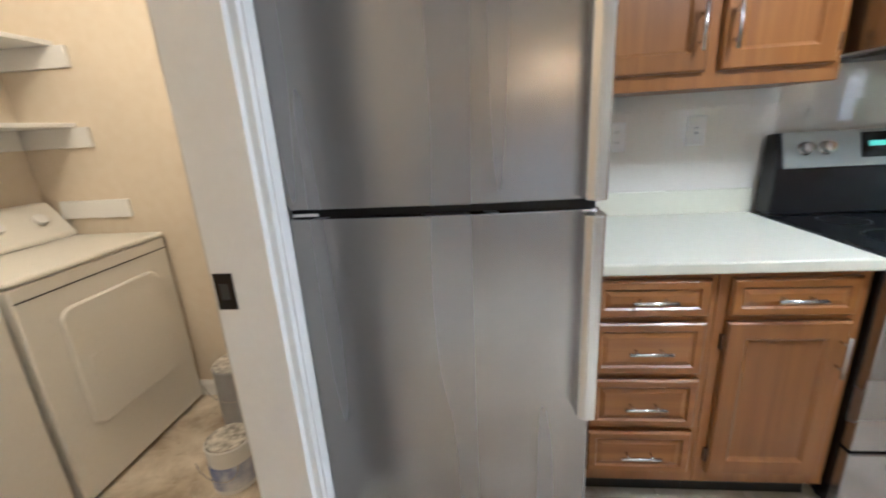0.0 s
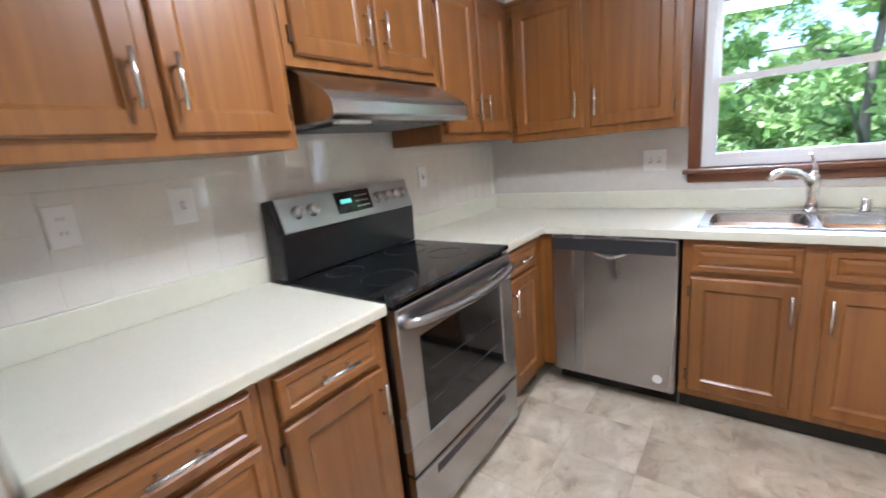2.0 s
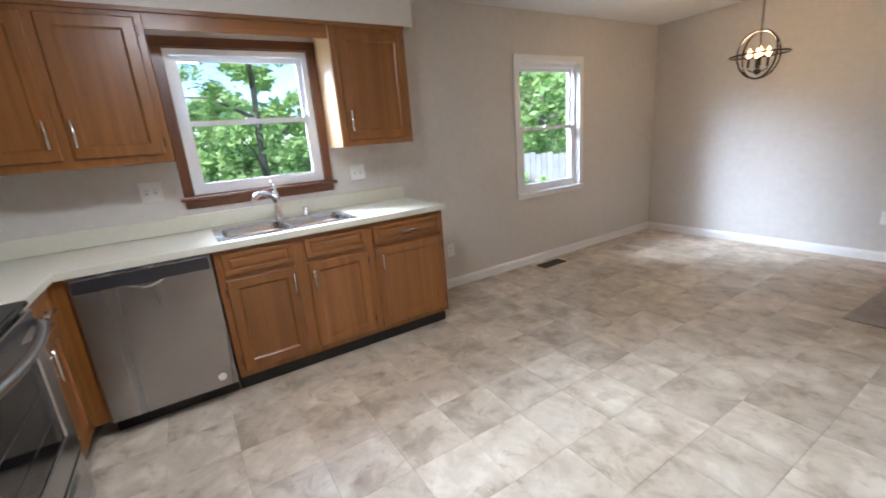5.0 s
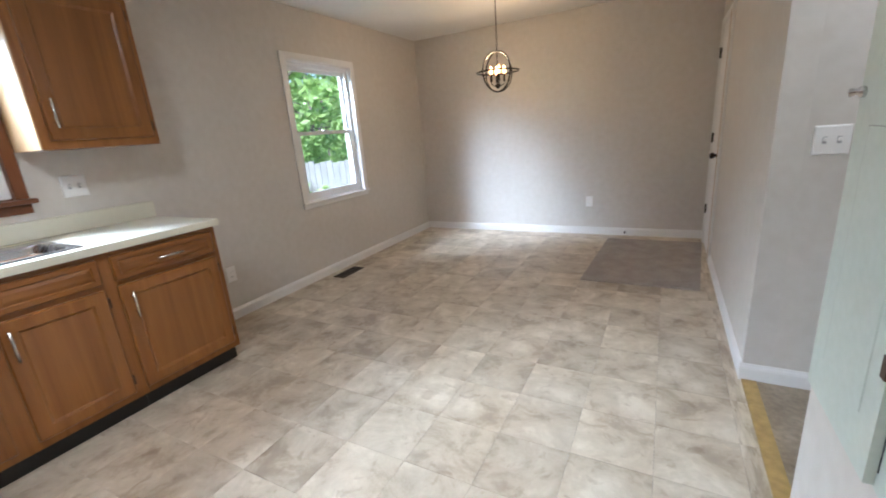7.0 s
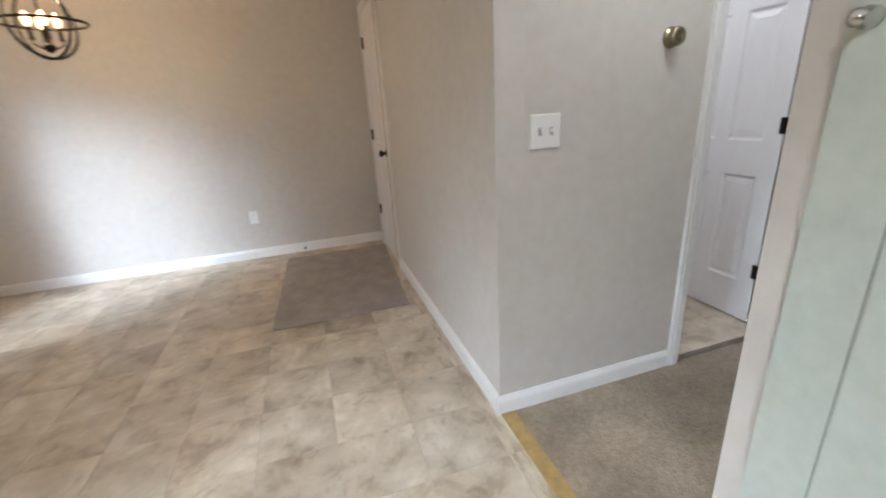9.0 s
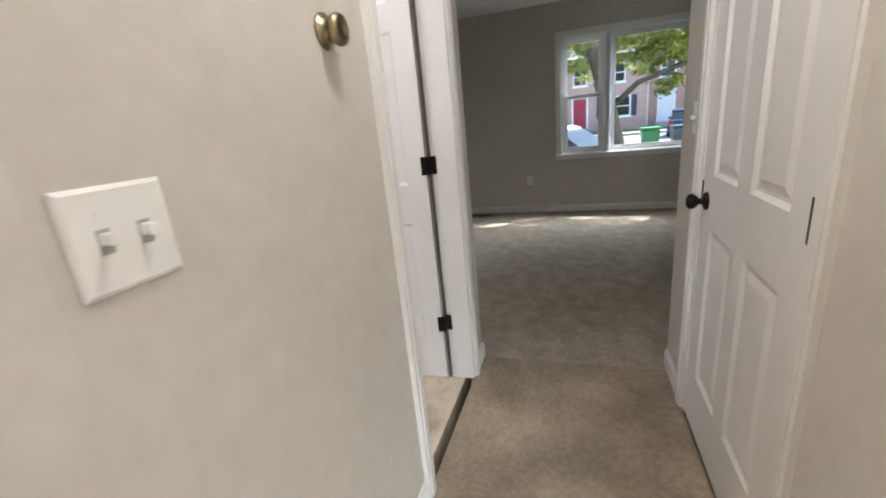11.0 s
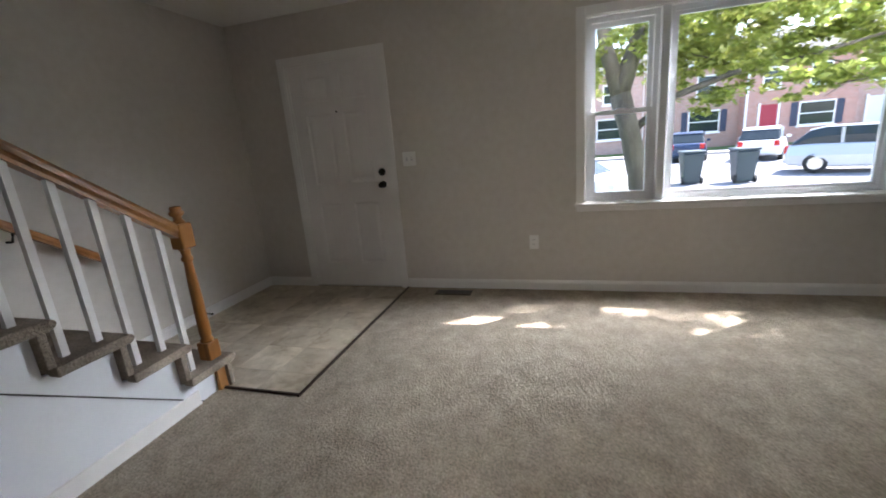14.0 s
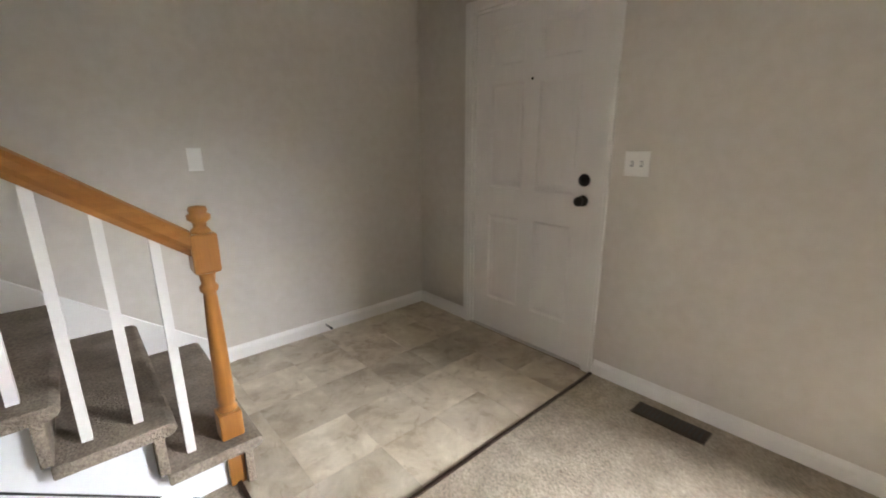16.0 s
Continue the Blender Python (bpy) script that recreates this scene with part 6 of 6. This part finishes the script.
TYRE = mat("tyre_rubber", (0.018, 0.018, 0.018), 0.8)


def car(x, y, z, yaw, paint, label, hatch=True):
    """A family car: lofted body, cabin with glass, lamps, bumpers and wheels; nose along its own +x."""
    t = thing("car", (0, 0, 0), label, "car", "parked cars")
    def loft(rows):
        bm = bmesh.new()
        R = []
        for px, w, zb, zt in rows:
            R.append([bm.verts.new(p) for p in ((px, -w, zb), (px, -w * 1.03, (zb + zt) / 2), (px, -w * 0.93, zt), (px, w * 0.93, zt), (px, w * 1.03, (zb + zt) / 2), (px, w, zb))])
        for a, b in zip(R, R[1:]):
            for i in range(6):
                bm.faces.new((a[i], a[(i + 1) % 6], b[(i + 1) % 6], b[i]))
        bm.faces.new(R[0])
        bm.faces.new(R[-1][::-1])
        return bm
    part("body", loft([(-2.15, 0.70, 0.40, 0.80), (-2.05, 0.82, 0.26, 0.92), (-1.3, 0.88, 0.22, 0.95), (0.4, 0.88, 0.22, 0.93), (1.2, 0.87, 0.22, 0.88), (1.9, 0.82, 0.25, 0.76), (2.15, 0.66, 0.36, 0.64)]), paint, t, bevel=0.05)
    back = -2.0 if hatch else -1.55
    cabin = part("cabin", loft([(back, 0.74, 0.90, 0.96), (back + 0.45, 0.72, 0.90, 1.36), (back + 0.9, 0.70, 0.90, 1.46), (0.15, 0.70, 0.90, 1.45), (0.55, 0.72, 0.90, 1.30), (1.15, 0.78, 0.86, 0.90)]), CARGLASS, t, "dark glazed cabin", bevel=0.03)
    part("roof", loft([(back + 0.42, 0.66, 1.36, 1.39), (back + 0.85, 0.66, 1.44, 1.485), (0.18, 0.66, 1.43, 1.475), (0.42, 0.66, 1.35, 1.385)]), paint, cabin, bevel=0.015)
    for px in (-0.75, 0.25):
        for s in (-1, 1):
            part("pillar", bx(px - 0.04, px + 0.04, s * 0.72 - 0.03, s * 0.72 + 0.03, 0.92, 1.42), paint, cabin)
    for px in (-1.32, 1.34):
        for s in (-1, 1):
            w = part("wheel", lathe(bmesh.new(), [(0.24, -0.10), (0.32, -0.09), (0.325, 0.0), (0.32, 0.09), (0.24, 0.10)], (px, s * 0.80, 0.325), "y", 20), TYRE, t)
            part("rim", lathe(bmesh.new(), [(0.20, -0.012), (0.20, 0.012), (0.001, 0.02)], (px, s * 0.905, 0.325), "y" if s > 0 else "-y", 14), NICKEL, w)
    for s in (-1, 1):
        part("headlight", bx(1.92, 2.08, s * 0.58 - 0.14, s * 0.58 + 0.14, 0.60, 0.71), PLATE, t, bevel=0.02)
        part("taillight", bx(-2.16, -2.05, s * 0.66 - 0.10, s * 0.66 + 0.10, 0.66, 0.90), mat("red_lamp", (0.45, 0.02, 0.02), 0.2) if "red_lamp" not in bpy.data.materials else bpy.data.materials["red_lamp"], t, bevel=0.02)
        part("mirror", bx(0.62, 0.76, s * 0.95 - 0.09, s * 0.95 + 0.09, 0.90, 1.03), paint, t, bevel=0.03)
    part("number_plate", bx(-2.17, -2.155, -0.15, 0.15, 0.52, 0.62), PLATE, t)
    part("bumper", bx(-2.18, -2.02, -0.78, 0.78, 0.34, 0.46), paint, t, bevel=0.03)
    t.matrix_world = Matrix.Translation((x, y, z)) @ Matrix.Rotation(radians(yaw), 4, "Z")


WHITE_C, SILVER_C = mat("white_car_paint", (0.72, 0.73, 0.74), 0.2), mat("silver_car_paint", (0.50, 0.52, 0.55), 0.22, 0.4)
BLUE_C, RED_C = mat("dark_blue_car_paint", (0.03, 0.045, 0.09), 0.2), mat("dark_red_car_paint", (0.16, 0.02, 0.03), 0.2)
car(-26.5, 8.0, -0.66, 155, WHITE_C, "white hatchback parked across the lot")
car(-28.2, 5.2, -0.66, 165, BLUE_C, "dark blue sedan parked across the lot", False)
car(-19.0, 8.2, -0.66, 60, SILVER_C, "silver estate car parked near the bins")
car(-14.0, -1.4, -0.66, 60, WHITE_C, "white compact car parked by the tree")
car(-24.5, 13.0, -0.66, 150, RED_C, "dark red car parked across the lot")
car(-22.5, 16.5, -0.66, 150, WHITE_C, "white sedan parked at the lot's end", False)


def brick_mat(name, c):
    m = mat(name, c, 0.85)
    n, l = m.node_tree.nodes, m.node_tree.links
    b = n.new("ShaderNodeTexBrick")
    b.inputs["Color1"].default_value, b.inputs["Color2"].default_value = (*c, 1), (*[v * 0.75 for v in c], 1)
    b.inputs["Mortar"].default_value = (0.42, 0.38, 0.34, 1)
    b.inputs["Scale"].default_value, b.inputs["Mortar Size"].default_value = 1.0, 0.008
    b.inputs["Brick Width"].default_value, b.inputs["Row Height"].default_value = 0.22, 0.075
    co, sp, cm = n.new("ShaderNodeTexCoord"), n.new("ShaderNodeSeparateXYZ"), n.new("ShaderNodeCombineXYZ")
    l.new(co.outputs["Object"], sp.inputs[0])
    l.new(sp.outputs["Y"], cm.inputs["X"])
    l.new(sp.outputs["Z"], cm.inputs["Y"])
    l.new(cm.outputs[0], b.inputs["Vector"])
    l.new(b.outputs["Color"], n["Principled BSDF"].inputs["Base Color"])
    return m


BRICKS = [brick_mat("red_brick", (0.50, 0.24, 0.18)), brick_mat("pink_brick", (0.54, 0.33, 0.27)), brick_mat("brown_brick", (0.45, 0.25, 0.19))]
SHUTTER, ROOFM = mat("navy_shutter", (0.03, 0.04, 0.07), 0.6), mat("grey_shingle_roof", (0.13, 0.125, 0.12), 0.9, var=0.3, scale=6, bump=0.4, bscale=30)
REDDOOR, BLUEDOOR = mat("crimson_front_door", (0.33, 0.02, 0.04), 0.4), mat("white_storm_door", (0.7, 0.7, 0.7), 0.4)


def townhouse(k, y):
    x, z = -35.0 - 0.8 * (k % 2), -0.47
    wd = 6.0
    t = thing("townhouse", (x, y + wd / 2, z), "two-storey brick townhouse across the parking lot", "house", "row of townhouses")
    m = BRICKS[k % 3]
    F = lambda u, d, zz: Vector((x + d, y + u, z + zz))
    part("wall", box(bmesh.new(), x - 8, x, y, y + wd, z, z + 5.5), m, t)
    part("roof", extrude_profile(bmesh.new(), [(x + 0.35, z + 5.45), (x - 4, z + 7.4), (x - 8.35, z + 5.45), (x - 8.35, z + 5.3), (x + 0.35, z + 5.3)], "y", y, y + wd), ROOFM, t)
    part("gutter", ubox(bmesh.new(), F, 0, wd, 0.351, 0.45, 5.28, 5.42), PLATE, t)
    part("downspout", ubox(bmesh.new(), F, 0.05, 0.17, 0.002, 0.10, 0.2, 5.28), PLATE, t)
    door = part("door", ubox(bmesh.new(), F, 0.9, 1.85, 0.004, 0.06, 0.35, 2.45), (REDDOOR, BLUEDOOR)[k % 2], t)
    part("door_frame", ubox(bmesh.new(), F, 0.78, 0.899, 0.004, 0.09, 0.35, 2.57), PLATE, door)
    part("door_frame", ubox(bmesh.new(), F, 1.851, 1.97, 0.004, 0.09, 0.35, 2.57), PLATE, door)
    part("step", ubox(bmesh.new(), F, 0.6, 2.15, 0.002, 1.1, 0.0, 0.33), CONCRETE, t)
    for a, b, c, e in ((3.0, 4.9, 1.0, 2.45), (0.9, 1.9, 3.4, 4.7), (3.4, 4.5, 3.4, 4.7)):
        w = part("window", ubox(bmesh.new(), F, a, b, 0.003, 0.05, c, e), PLATE, t)
        h = (c + e) / 2
        for q, r in ((c + 0.08, h - 0.03), (h + 0.03, e - 0.08)):
            part("pane", ubox(bmesh.new(), F, a + 0.08, b - 0.08, 0.0505, 0.056, q, r), CARGLASS, w)
        part("sill", ubox(bmesh.new(), F, a - 0.08, b + 0.08, 0.003, 0.12, c - 0.10, c - 0.001), PLATE, w)
        for s in ((a - 0.42, a - 0.06), (b + 0.06, b + 0.42)) if c < 2 else ():
            part("shutter", ubox(bmesh.new(), F, *s, 0.003, 0.045, c, e), SHUTTER, w)


for k in range(11):
    townhouse(k, -26 + 6.0 * k)

# ---- floor tiles ----
tile_me = bpy.data.meshes.new("tile")
bm = bmesh.new()
S, G = 0.305, 0.0004
vs0 = [bm.verts.new((sx * (S / 2 - G), sy * (S / 2 - G), -0.003)) for sx, sy in ((-1, -1), (1, -1), (1, 1), (-1, 1))]
vs1 = [bm.verts.new((sx * (S / 2 - G - 0.0006), sy * (S / 2 - G - 0.0006), 0.0)) for sx, sy in ((-1, -1), (1, -1), (1, 1), (-1, 1))]
for i in range(4):
    bm.faces.new((vs0[i], vs0[(i + 1) % 4], vs1[(i + 1) % 4], vs1[i]))
bm.faces.new(vs1)
bm.to_mesh(tile_me)
bm.free()
tile_me.materials.append(TILE)


def lay(parent, x0, x1, y0, y1, ox, oy):
    """Square tiles on a grid; those at the edges are cut to fit by scale."""
    i0, i1 = math.floor((x0 - ox) / S), math.ceil((x1 - ox) / S)
    j0, j1 = math.floor((y0 - oy) / S), math.ceil((y1 - oy) / S)
    off = root_at(parent)
    for i in range(i0, i1):
        for j in range(j0, j1):
            a, b = max(x0, ox + i * S), min(x1, ox + (i + 1) * S)
            c, d = max(y0, oy + j * S), min(y1, oy + (j + 1) * S)
            if b - a < 0.004 or d - c < 0.004:
                continue
            o = new("tile", tile_me)
            o.parent = parent
            o.location = Vector(((a + b) / 2, (c + d) / 2, 0)) - off
            o.scale = ((b - a) / S, (d - c) / S, 1)


lay(floor_k, -0.44, 2.90, -4.12, 2.20, 0.235, -0.53)
lay(floor_e, -5.82, -4.09, -4.12, -2.60, -5.82, -4.12)
